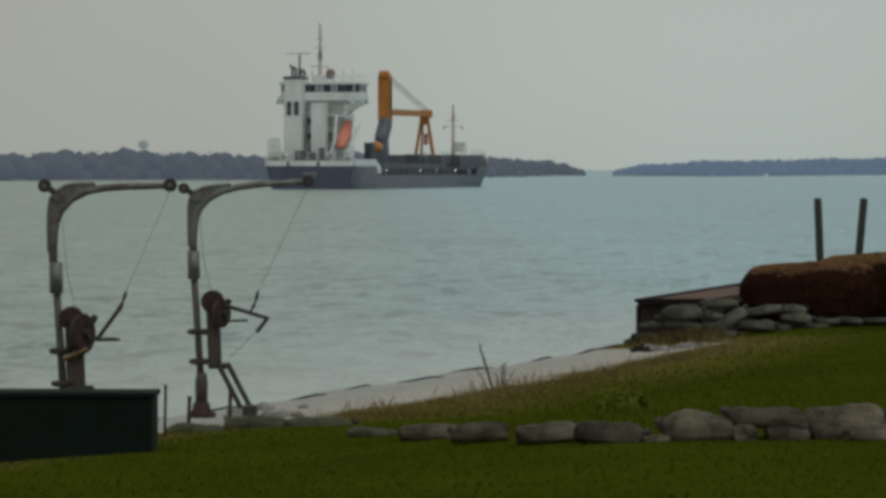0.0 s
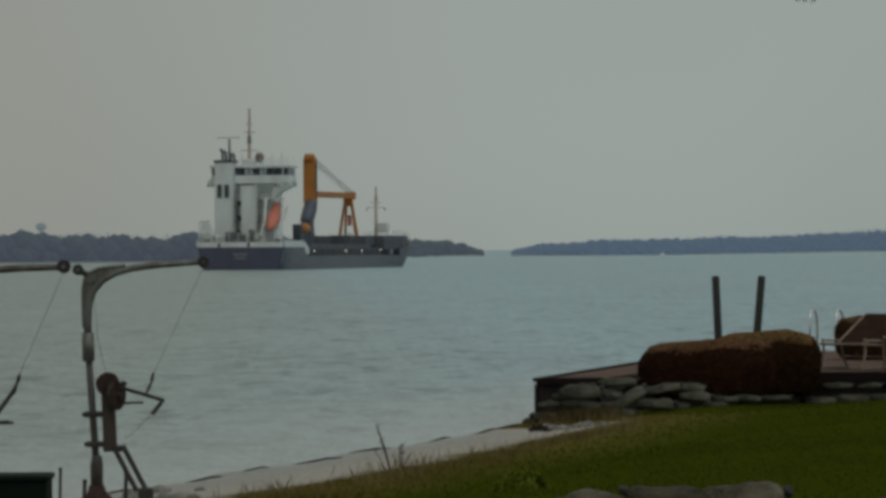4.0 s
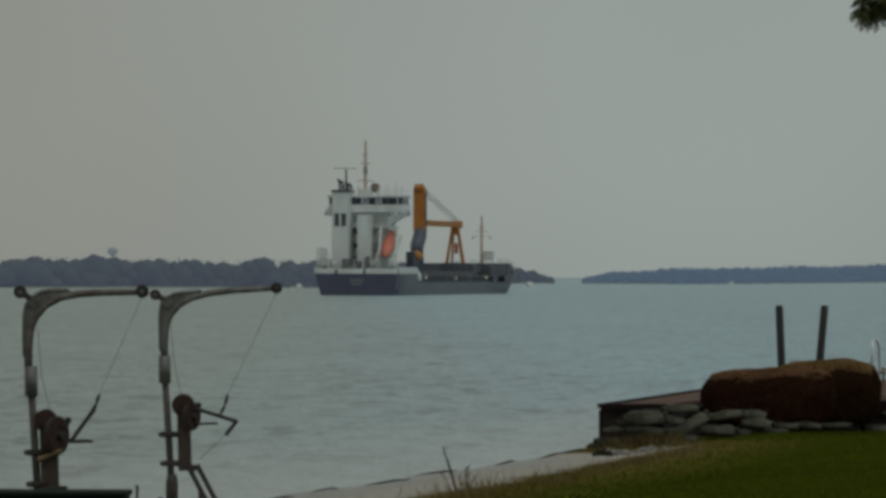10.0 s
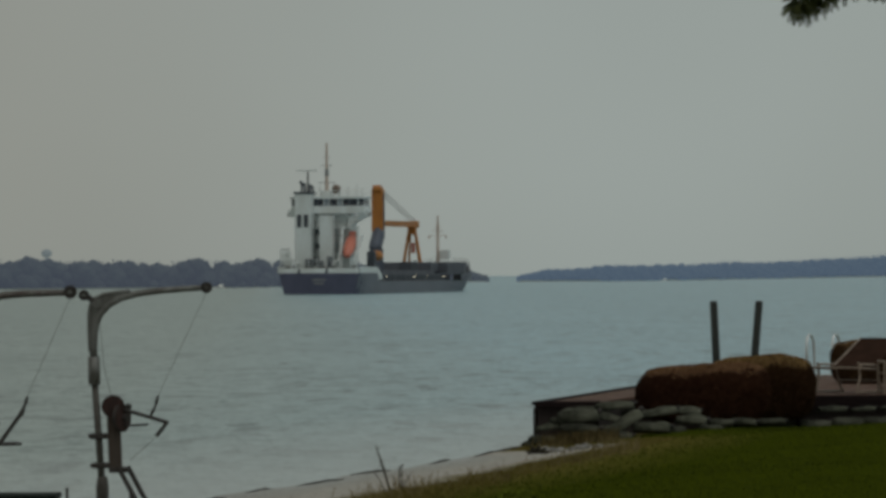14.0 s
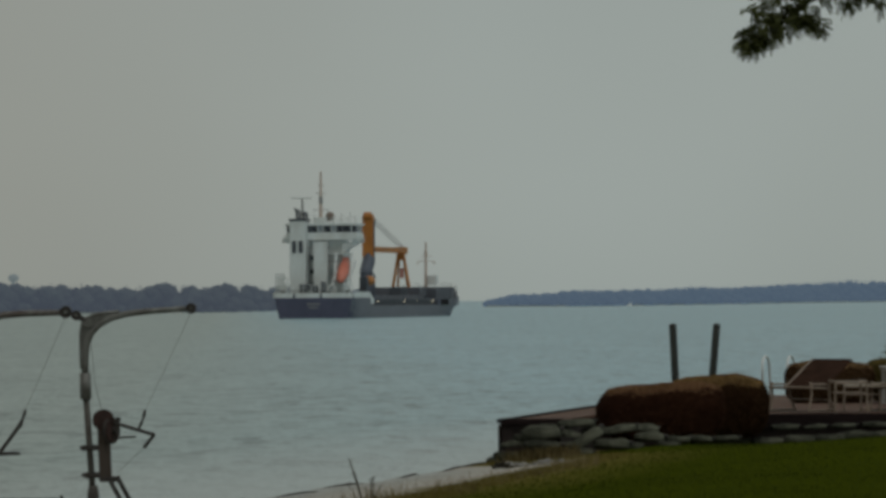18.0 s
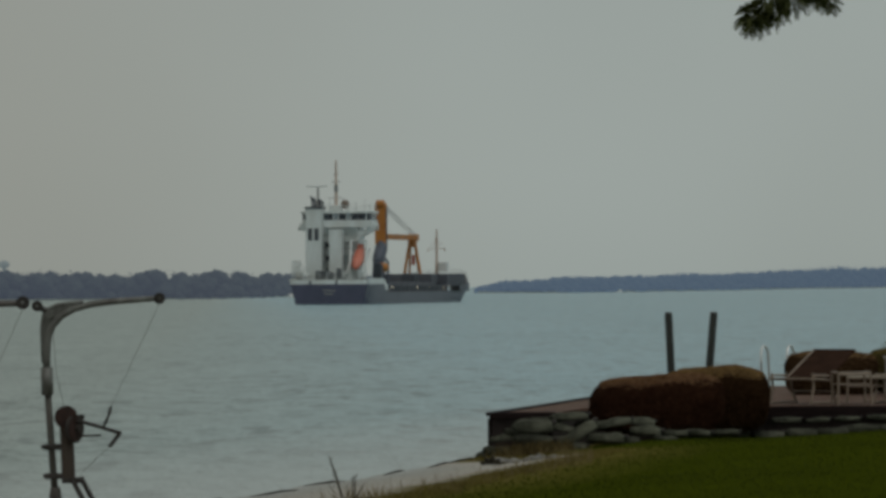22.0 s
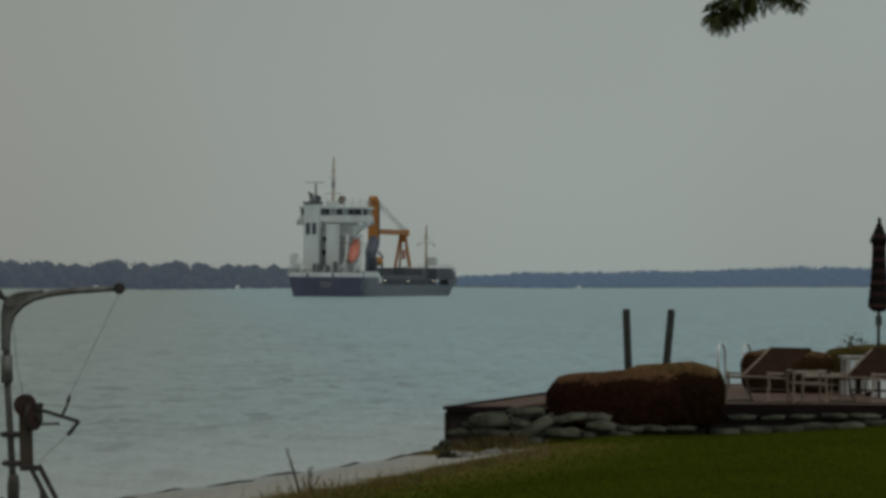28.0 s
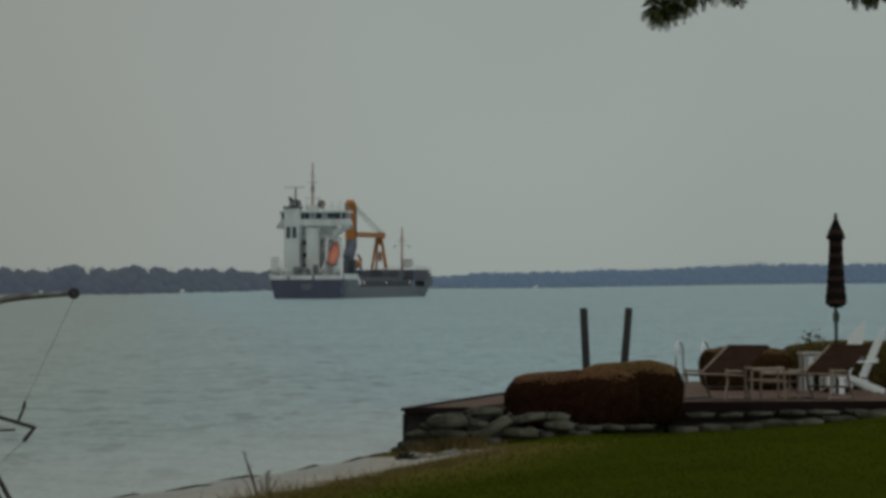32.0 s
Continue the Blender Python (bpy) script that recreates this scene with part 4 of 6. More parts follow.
def davit(m, braced):
    d = thing("boat_davit", m, "weathered galvanised boat davit with rusty winch" + (" and iron struts" if braced else ", cranked tight"), "davit", GROUP_D)
    part("foot", lathe(B(), [(0.15, 0), (0.15, 0.045), (0.1, 0.07), (0.078, 0.16)], 14), rust, d, "rusty iron foot flange", True)
    for k in range(4):
        a = radians(45 + 90 * k)
        part("bolt", rod(B(), (0.11 * math.cos(a), 0.11 * math.sin(a), 0.02), (0.11 * math.cos(a), 0.11 * math.sin(a), 0.09), 0.014, n=6), rust, d)
    part("sleeve", lathe(B(), [(0.062, 0.16), (0.066, 0.36), (0.05, 0.46)], 14), pole_m, d, smooth=True)
    part("pole", rod(B(), (0, 0, 0.3), (-0.075, 0, 1.45), 0.036, n=14), pole_m, d, smooth=True)
    part("collar", rod(B(), (-0.078, 0, 1.42), (-0.083, 0, 1.71), 0.063, 0.063, 16), galv, d, smooth=True)
    arm_m = galv if braced else arm_rust
    if braced:
        low = [(-0.085, 1.68), (-0.085, 1.8), (-0.078, 1.95), (-0.062, 2.05), (-0.02, 2.145), (0.07, 2.245), (0.2, 2.318), (0.38, 2.366), (0.6, 2.393), (1.06, 2.424)]
        top = [(-0.118, 1.76), (-0.126, 1.95), (-0.128, 2.15), (-0.112, 2.25), (-0.075, 2.312), (0.02, 2.356), (0.14, 2.376), (0.3, 2.39)]
        ends = ((-0.182, 2.351, 0.056), (1.096, 2.424, 0.06))
    else:
        low = [(-0.107, 1.7), (-0.107, 1.84), (-0.1, 1.98), (-0.082, 2.09), (-0.035, 2.19), (0.06, 2.295), (0.2, 2.37), (0.38, 2.405), (0.6, 2.418), (0.95, 2.424)]
        top = [(-0.14, 1.8), (-0.148, 2.0), (-0.146, 2.2), (-0.128, 2.3), (-0.075, 2.37), (0.01, 2.42), (0.13, 2.44), (0.28, 2.438)]
        ends = ((-0.188, 2.422, 0.062), (0.986, 2.43, 0.064))
    part("upper_tube", tube(B(), [(x, 0, z) for x, z in low], [0.04, 0.04, 0.04, 0.039, 0.037, 0.036, 0.036, 0.036, 0.034, 0.03], 12), arm_m, d, "bent arm", True)
    part("gusset", prism(B(), [(x + 0.012, z) for x, z in low[1:8]] + [(x, z) for x, z in top[::-1]], "y", -0.012, 0.012), galv, d, "flat gusset web")
    part("back_tube", tube(B(), [(x, 0, z) for x, z in top], 0.022, 8), galv, d, smooth=True)
    part("pivot_boss", rod(B(), (top[4][0] + 0.02, -0.04, top[4][1] - 0.05), (top[4][0] + 0.02, 0.04, top[4][1] - 0.05), 0.045, n=14), arm_m, d)
    part("back_bracket", rod(B(), (top[4][0], 0, top[4][1] - 0.02), (ends[0][0], 0, ends[0][1]), 0.03, n=8), iron, d)
    for nm, (x, z, r) in zip(("rear_sheave", "tip_sheave"), ends):
        sh = part(nm, rod(B(), (x, -0.03, z), (x, 0.03, z), r, n=16), iron, d, "dark iron rope sheave")
        part("pin", rod(B(), (x, -0.045, z), (x, 0.045, z), 0.018, n=8), galv, sh)
    tx, tz = ends[1][0], ends[1][1] - 0.05
    for z, x in ((0.575, -0.015), (0.88, -0.035)):
        cl = part("clamp", box(B(), (x + 0.02, 0, z), (0.22, 0.12, 0.06), bev=0.02), iron, d)
        part("clamp_bolt", rod(B(), (x - 0.09, -0.02, z - 0.02), (x - 0.09, -0.02, z + 0.02), 0.02, n=6), rust, cl)
    # hand winch on a timber post
    part("winch_post", box(B(), (0.13 if braced else 0.1, 0.0, 0.8), (0.135 if braced else 0.165, 0.12, 0.6), rot=Matrix.Rotation(radians(-2), 4, "Y"), bev=0.012), wood_g, d, "weathered timber winch post")
    part("post_shoe", box(B(), (0.17, 0, 0.53), (0.2, 0.13, 0.06), bev=0.015), iron, d)
    wx, wr = (0.115, 0.1) if braced else (0.06, 0.09)
    w = part("winch_drum", rod(B(), (wx, -0.07, 1.19), (wx, 0.07, 1.19), wr, n=20), rust, d, "rusty winch drum")
    for y in (-0.085, 0.07):
        part("drum_flange", rod(B(), (wx, y, 1.19), (wx, y + 0.015, 1.19), wr + 0.016, n=20), rust, w)
    part("drum_hub", rod(B(), (wx, -0.11, 1.19), (wx, -0.085, 1.19), 0.035, n=10), rust, w)
    for k in range(5):
        part("rope_turn", lathe_y(B(), [(wr + 0.006, -0.009), (wr + 0.012, 0.0), (wr + 0.006, 0.009)], 16, Matrix.Translation((wx, -0.05 + 0.022 * k, 1.19))), iron, w)
    gx, gzz, gr = (0.205, 1.07, 0.15) if braced else (0.17, 1.045, 0.19)
    ax = Vector((0.86, -0.5, 0.03)) * 0.02
    gc = Vector((gx, -0.03, gzz))
    part("gear_wheel", rod(B(), gc - ax * 1.5, gc + ax * 1.5, gr * 0.9, n=24), rust, w, "rust-red gear wheel")
    part("gear_rim", rod(B(), gc - ax * 0.7, gc + ax * 0.7, gr, n=36), iron, w)
    part("gear_hub", rod(B(), gc, gc + ax * 4, 0.04, n=10), iron, w)
    part("winch_case", box(B(), (wx + 0.03, 0.02, 1.06), (0.17, 0.12, 0.2), bev=0.03), rust, w)
    part("ratchet", box(B(), (0.27, -0.04, 1.17), (0.06, 0.05, 0.1), rot=Matrix.Rotation(0.5, 4, "Y"), bev=0.01), iron, w)
    part("spindle", rod(B(), (0.24, -0.03, 0.99), (0.48, -0.03, 1.0), 0.012, n=8), iron, w)
    if braced:
        c = part("crank", rod(B(), (0.26, -0.06, 1.15), (0.69, -0.06, 1.02), 0.02, n=8), iron, d, "iron winch crank")
        part("crank_grip", rod(B(), (0.69, -0.06, 1.03), (0.57, -0.06, 0.88), 0.018, 0.022, 8), iron, c)
        part("hoist_wire", rod(B(), (tx, 0, tz), (0.585, -0.04, 1.29), 0.0026, n=5), wire, d)
        part("hook", tube(B(), [(0.585, -0.04, 1.3), (0.572, -0.05, 1.24), (0.562, -0.05, 1.2), (0.54, -0.06, 1.15), (0.515, -0.06, 1.1), (0.5, -0.06, 1.06)], [0.012, 0.02, 0.01, 0.017, 0.013, 0.03], 8), iron, d)
        part("tail_wire", rod(B(), (0.57, -0.06, 0.88), (0.29, -0.03, 0.62), 0.003, n=5), wire, d)
        for k, y in ((0, -0.05), (1, 0.06)):
            part("strut", rod(B(), (0.17 + 0.09 * k, y, 0.56), (0.41 + 0.09 * k, y, 0.1), 0.026, n=8), iron, d)
        part("strut_foot", box(B(), (0.5, 0, 0.07), (0.15, 0.2, 0.12), bev=0.03), iron, d)
    else:
        c = part("crank", rod(B(), (0.3, -0.05, 0.98), (0.515, -0.05, 1.275), 0.02, n=8), iron, d, "iron winch crank")
        part("crank_grip", rod(B(), (0.3, -0.05, 0.985), (0.52, -0.05, 0.99), 0.014, n=8), iron, c)
        part("hoist_wire", rod(B(), (tx, 0, tz), (0.575, -0.04, 1.43), 0.0026, n=5), wire, d)
        part("hook", tube(B(), [(0.577, -0.04, 1.44), (0.565, -0.05, 1.39), (0.555, -0.05, 1.36), (0.53, -0.05, 1.3), (0.51, -0.05, 1.26)], [0.01, 0.02, 0.01, 0.022, 0.026], 8), iron, d)
        part("pawl_lever", rod(B(), (0.0, -0.1, 0.81), (0.225, -0.1, 0.905), 0.026, 0.022, 8), mat("brass_worn", (0.24, 0.17, 0.09), rough=0.6, metal=0.4), d, "worn brass lever")
    part("lead_wire", rod(B(), (0.02, 0, 1.62), (0.1, 0, 1.28), 0.003, n=5), wire, d)
    part("lead_wire", rod(B(), (-0.02, 0, 2.1), (0.02, 0, 1.62), 0.003, n=5), wire, d)
    return d


d2z, d1z = 0.20, 0.17
davit(pose(-3.37, 43.5, d2z), True)
davit(pose(-4.35, 39.6, d1z), False)
bx = thing("storage_box", pose(-4.62, 38.3, 0), "dark green plastic storage box on the lawn", "box")
green_p = mat("green_plastic", (0.006, 0.013, 0.01), (0.004, 0.009, 0.007), rough=0.8, spec=0.15, scale=3, bscale=40, bump=0.1)
part("body", box(B(), (0, 0, 0.41), (2.46, 0.62, 0.58), bev=0.015), green_p, bx)
part("lid", box(B(), (0, 0, 0.725), (2.5, 0.66, 0.05), bev=0.015), green_p, bx)


def stake(x, y, h, r, m, label):
    s = thing("stake", pose(x, y, gz(x, y) - 0.05), label, "post", "stakes by the davits")
    part("shaft", rod(B(), (0, 0, 0), (0.01, 0, h), r, n=8), m, s)
    part("cap", rod(B(), (0.01, 0, h), (0.01, 0, h + 0.015), r * 1.3, n=8), m, s)


stake(-3.56, 41.3, 0.55, 0.014, iron, "thin dark iron stake by the storage box")
stake(-3.06, 43.2, 0.4, 0.02, iron, "short dark iron stake beside the davit")
stake(-3.47, 43.1, 0.36, 0.02, rust, "rusty iron stub beside the davit foot")

# ---- sandbags ----
bag_m = mat("sandbag_cloth", (0.18, 0.158, 0.118), (0.012, 0.009, 0.006), rough=0.95, scale=3, bscale=70, bump=0.5, vary=0.4, spec=0.1)
bag_d = mat("sandbag_stone", (0.125, 0.128, 0.098), (0.01, 0.011, 0.008), rough=0.95, scale=3, bscale=60, bump=0.5, vary=0.35, spec=0.1)
moss_m = mat("mossy_sandbag", (0.085, 0.085, 0.055), (0.028, 0.032, 0.012), rough=1.0, scale=6, bscale=80, bump=0.6)


def bag_mesh(seed, L, W, H, material):
    """A filled sack: a smooth pillow, slumped flat below, with thinner puckered ends."""
    bm = B()
    bmesh.ops.create_cube(bm, size=2)
    bmesh.ops.subdivide_edges(bm, edges=bm.edges[:], cuts=11, use_grid_fill=True)
    sd = Vector((seed, seed * 0.7, 0))
    for v in bm.verts:
        x, y, z = v.co
        f = 1 / ((abs(y) ** 2.5 + abs(z) ** 2.5) ** 3.0 + abs(x) ** 7.5) ** (1 / 7.5)
        x, y, z = x * f, y * f, z * f
        end = abs(x) ** 3
        skew = 0.12 * noise.noise(sd + Vector((0, 0, 4)))
        p = Vector((x * L / 2 + skew * z * H, y * W / 2 * (1 - 0.1 * end), z * H / 2 * (1 - 0.3 * end * (z > 0))))
        p.z = max(p.z, -0.36 * H)
        # slumped filling, a crosswise dent, gathers at the ends and a few long creases
        p.z += H * (0.15 * noise.noise(Vector((p.x * 3.6, p.y * 2.0, 0)) + sd) + 0.05 * noise.noise(Vector((p.x * 9, p.y * 4, 5)) + sd)) * (z > -0.4)
        p.y += 0.03 * noise.noise(Vector((p.x * 6, 3, p.z * 6)) + sd)
        gather = noise.noise(Vector((2, p.y * 24, p.z * 24)) + sd) * end
        p.x *= 1 - 0.09 * gather
        p.y *= 1 + 0.14 * gather
        p.z += 0.02 * gather
        crease = max(0.0, 0.16 - abs(noise.noise(Vector((p.x * 5, p.y * 2, p.z * 7)) + sd * 2)))
        p -= p.normalized() * 0.08 * crease
        v.co = p + Vector((0, 0, H * 0.4))
    me = bpy.data.meshes.new("bag")
    bm.to_mesh(me)
    bm.free()
    me.materials.append(material)
    me.polygons.foreach_set("use_smooth", [True] * len(me.polygons))
    bm = B()
    tube(bm, [(L * 0.42, 0, H * 0.4), (L * 0.5, 0.01, H * 0.5), (L * 0.545, 0.0, H * 0.62), (L * 0.57, 0.01, H * 0.74)], [0.07, 0.03, 0.045, 0.03], 8)
    nk = bpy.data.meshes.new("neck")
    bm.to_mesh(nk)
    bm.free()
    nk.materials.append(iron)
    return me, nk


BAGS = {m.name: [bag_mesh(3.7 * k + 1, 0.6 + 0.05 * (k % 3), 0.38, 0.24 + 0.04 * (k % 2), m) for k in range(7)] for m in (bag_m, bag_d, moss_m)}


def sandbag(x, y, z, rz, k, m, label, group, tilt=0.0, roll=0.0, big=1.0, flat=1.0):
    body, neck = BAGS[m.name][k % 7]
    b = new("sandbag", body)
    b.matrix_basis = pose(x, y, z, roll, tilt, rz) @ Matrix.Diagonal((big, big, big * flat, 1))
    tagged(b, label, "sandbag", group)
    n = new("tied_neck", neck)
    n.parent = b
    return b


rng = random.Random(11)
# the row across the lawn: x, y, length, height, lift, tilt, turn
LAWN_ROW = ((-1.42, 39.7, 0.42, 0.11, -0.02, 2, 8), (-0.85, 38.5, 0.5, 0.15, 0.0, -2, -6), (-0.38, 37.2, 0.44, 0.18, 0.02, 4, 172), (0.2, 36.2, 0.48, 0.18, 0.02, -4, 4),
            (0.71, 35.7, 0.53, 0.2, -0.01, 5, -5), (1.1, 35.55, 0.22, 0.08, -0.01, 0, 10), (1.47, 35.7, 0.55, 0.27, -0.02, 2, 183), (2.05, 35.75, 0.62, 0.19, 0.09, -4, 178), (2.2, 35.6, 0.34, 0.14, -0.01, 0, 6),
            (1.85, 35.62, 0.36, 0.16, -0.01, 0, 90), (2.7, 35.75, 0.62, 0.33, -0.02, -3, -7), (2.95, 35.5, 0.52, 0.16, -0.02, 0, 4), (3.42, 35.65, 0.48, 0.15, -0.02, 3, -5), (3.98, 35.7, 0.56, 0.19, -0.01, -3, 6), (4.58, 35.68, 0.55, 0.16, -0.02, 2, 176), (5.2, 35.72, 0.6, 0.21, -0.02, 0, -4), (5.8, 35.7, 0.55, 0.17, -0.02, -2, 5))
for i, (x, y, L, H, up, ti, rz) in enumerate(LAWN_ROW):
    x -= 0.06
    up -= 0.012
    m = moss_m if x < -1.2 else bag_m
    L0, H0 = 0.6 + 0.05 * ((i % 7) % 3), 0.24 + 0.04 * ((i % 7) % 2)
    sandbag(x, y, gz(x, y) + up, rz, i, m, "mossy sandbag sunk in the lawn edge" if m is moss_m else "grey woven sandbag lying on the lawn edge", "sandbag row across the lawn", ti, rng.uniform(-4, 4), 1.1 * L / L0, H / H0 / (L / L0))
# low bags round the davit foot
for x, y, rz, k in ((-3.33, 42.2, 8, 0), (-2.73, 42.3, -6, 1), (-2.1, 42.2, 12, 2)):
    sandbag(x, y, gz(x, y) - 0.09, rz, k, moss_m, "mossy olive sandbag half sunk by the davit foot", "sandbags by the davit", 0, 0, 0.95, 0.85)

# ---- the timber dock and its bank ----
Z_D = 0.69
edge_m = mat("edge_timber", (0.022, 0.014, 0.014), (0.012, 0.008, 0.008), rough=0.9, scale=4, bscale=40, stretch=(0.6, 5, 5), spec=0.1)
board = mat("deck_board", (0.17, 0.108, 0.084), (0.1, 0.063, 0.05), rough=0.75, scale=3, bscale=30, stretch=(0.6, 6, 6), bump=0.25, vary=0.25, spec=0.12)
wall_w = mat("wall_timber", (0.04, 0.024, 0.022), (0.02, 0.013, 0.012), rough=0.85, scale=4, bscale=40, stretch=(5, 5, 0.7), bump=0.4, vary=0.2)
DOCK = [(1.79, 67.0), (2.75, 67.0), (3.5, 70.1), (6.2, 70.1), (6.25, 69.95), (22, 69.95), (22, 84.5), (5.76, 84.5)]


def build_dock():
    d = tagged(part("dock", prism(B(), [(px + (0.05 if i in (0, 7) else 0), py + (0.04 if py < 80 else -0.04)) for i, (px, py) in enumerate(DOCK)], "z", -1.2, Z_D - 0.08), wall_w),
               "timber dock with brown deck boards and dark plank walls", "dock", kind="structure")
    def xl(y):
        return 1.79 + (y - 67.0) * 0.2269
    def xr(y):
        return 2.75 + (y - 67) * 0.2222 if y < 69.95 else 22.0
    y = 67.0
    while y < 84.4:
        a, b = xl(y + 0.07) - 0.04, xr(y + 0.07)
        mesh_len = b - a
        for seg in range(1 if mesh_len < 3 else 4):
            s0, s1 = (a, b) if mesh_len < 3 else (a + mesh_len * seg / 4 + 0.003, a + mesh_len * (seg + 1) / 4 - 0.003)
            part("plank", box(B(), ((s0 + s1) / 2, y + 0.068, Z_D - 0.035), (s1 - s0, 0.136, 0.045)), board, d)
        y += 0.142
    # wall planks of the river side and of the front
    for k in range(26):
        y = 67.02 + k * 0.3
        part("wall_plank", box(B(), (xl(y) - 0.03, y + 0.13, -0.1), (0.05, 0.27, 1.4), rot=Matrix.Rotation(radians(-12.8), 4, "Z")), wall_w, d)
    for k in range(5):
        part("wall_plank", box(B(), (1.87 + k * 0.19, 66.97, -0.1), (0.18, 0.05, 1.4)), wall_w, d)
    part("edge_board", box(B(), (14.1, 69.9, Z_D - 0.105), (15.8, 0.05, 0.21)), edge_m, d, "dark edge board")
    part("cap_board", box(B(), (2.27, 66.95, Z_D - 0.035), (1.06, 0.2, 0.1), bev=0.012), edge_m, d, "dark weathered cap board")
    L = math.hypot(3.96, 17.5)
    part("cap_board", box(B(), (1.76 + 1.98, 67 + 8.75, Z_D - 0.02), (0.16, L, 0.06), rot=Matrix.Rotation(-math.atan2(3.96, 17.5), 4, "Z"), bev=0.01), edge_m, d)
    for k in range(5):
        y = 68.0 + k * 3.6
        part("pile", rod(B(), (xl(y) - 0.12, y, -1.2), (xl(y) - 0.12, y, Z_D - 0.05), 0.1, n=10), wall_w, d)


build_dock()
# sandbag heap at the dock corner: x, y, z, length, height, tilt, turn
HEAP = ((2.41, 66.3, 0.39, 0.64, 0.29, -4, 6), (2.42, 66.15, 0.22, 0.62, 0.2, 3, -5), (3.0, 66.72, 0.57, 0.62, 0.18, -3, 4), (3.16, 66.3, 0.27, 0.7, 0.27, -33, 8), (3.56, 66.15, 0.22, 0.58, 0.23, 2, -6),
        (3.72, 66.6, 0.47, 0.56, 0.18, -9, 5), (4.2, 66.45, 0.33, 0.5, 0.22, 4, -10), (4.68, 66.6, 0.3, 0.42, 0.16, 0, 8), (5.06, 66.8, 0.31, 0.42, 0.15, 3, -8), (5.5, 67.0, 0.3, 0.5, 0.15, -2, 4),
        (1.87, 66.1, 0.02, 0.52, 0.23, 4, 12), (2.12, 65.98, 0.03, 0.5, 0.17, 2, -14), (2.86, 66.6, 0.4, 0.4, 0.17, 12, 20), (1.95, 66.55, 0.25, 0.42, 0.15, -5, 0), (2.8, 66.3, 0.2, 0.42, 0.18, -8, 25),
        (2.2, 66.6, 0.3, 0.5, 0.2, 5, 10), (3.35, 66.75, 0.42, 0.5, 0.2, 0, -15), (3.9, 66.3, 0.2, 0.4, 0.17, 0, 20), (4.5, 66.25, 0.25, 0.36, 0.12, 5, 0), (2.6, 66.75, 0.5, 0.46, 0.16, 6, 0),
        (4.15, 66.8, 0.5, 0.44, 0.15, 4, 8), (1.7, 66.2, -0.02, 0.4, 0.16, 0, 40), (3.05, 66.05, 0.12, 0.42, 0.16, 0, -10), (2.45, 65.95, 0.08, 0.44, 0.15, 0, 15))
for i, (x, y, z, L, H, ti, rz) in enumerate(HEAP):
    L0, H0 = 0.6 + 0.05 * ((i % 7) % 3), 0.24 + 0.04 * ((i % 7) % 2)
    sandbag(x, y, z, rz, i, bag_d, "grey-green sandbag in the heap against the dock", "sandbag heap at the dock", ti, rng.uniform(-8, 8), L / L0, 0.86 * H / H0 / (L / L0))
x = 5.3
for i in range(20):
    L = rng.uniform(0.5, 0.62)
    y = 69.35 + 0.05 * math.sin(i * 1.7)
    if x < 9.8:
        sandbag(x, y - 0.12, gz(x, y) - 0.03, rng.uniform(-6, 6) + 180 * (i % 2), i, bag_d, "grey-green sandbag in the row before the dock", "sandbag row before the dock", rng.uniform(-2, 2), 0, 0.88, 0.72)
    sandbag(x + 0.3, y + 0.16, 0.42 + 0.05 * step(x, 6, 9), rng.uniform(-8, 8), i + 3, bag_d, "small flat grey sandbag under the dock edge", "sandbag row before the dock", rng.uniform(-4, 4), 0, 0.8 * L / 0.6, 0.58)
    x += L

# ---- clipped hedges ----
def leaves(n, seed, at, size, rng2=None):
    """n loose leaves as small triangles; at(u) gives places and outward ways for random rows u in 0..1."""
    g = np.random.default_rng(seed)
    p, out = at(g.random((n, 3)))
    d1 = g.normal(0, 1, (n, 3))
    d1 /= np.linalg.norm(d1, axis=1)[:, None]
    d2 = np.cross(d1, out + g.normal(0, 0.5, (n, 3)))
    d2 /= np.linalg.norm(d2, axis=1)[:, None] + 1e-9
    s = size * g.uniform(0.6, 1.3, (n, 1))
    v = np.stack([p - d1 * s * 0.5, p + d2 * s * 0.4, p + d1 * s, p - d2 * s * 0.4], 1).reshape(-1, 3)
    f = np.arange(4 * n).reshape(n, 4)
    return v, f


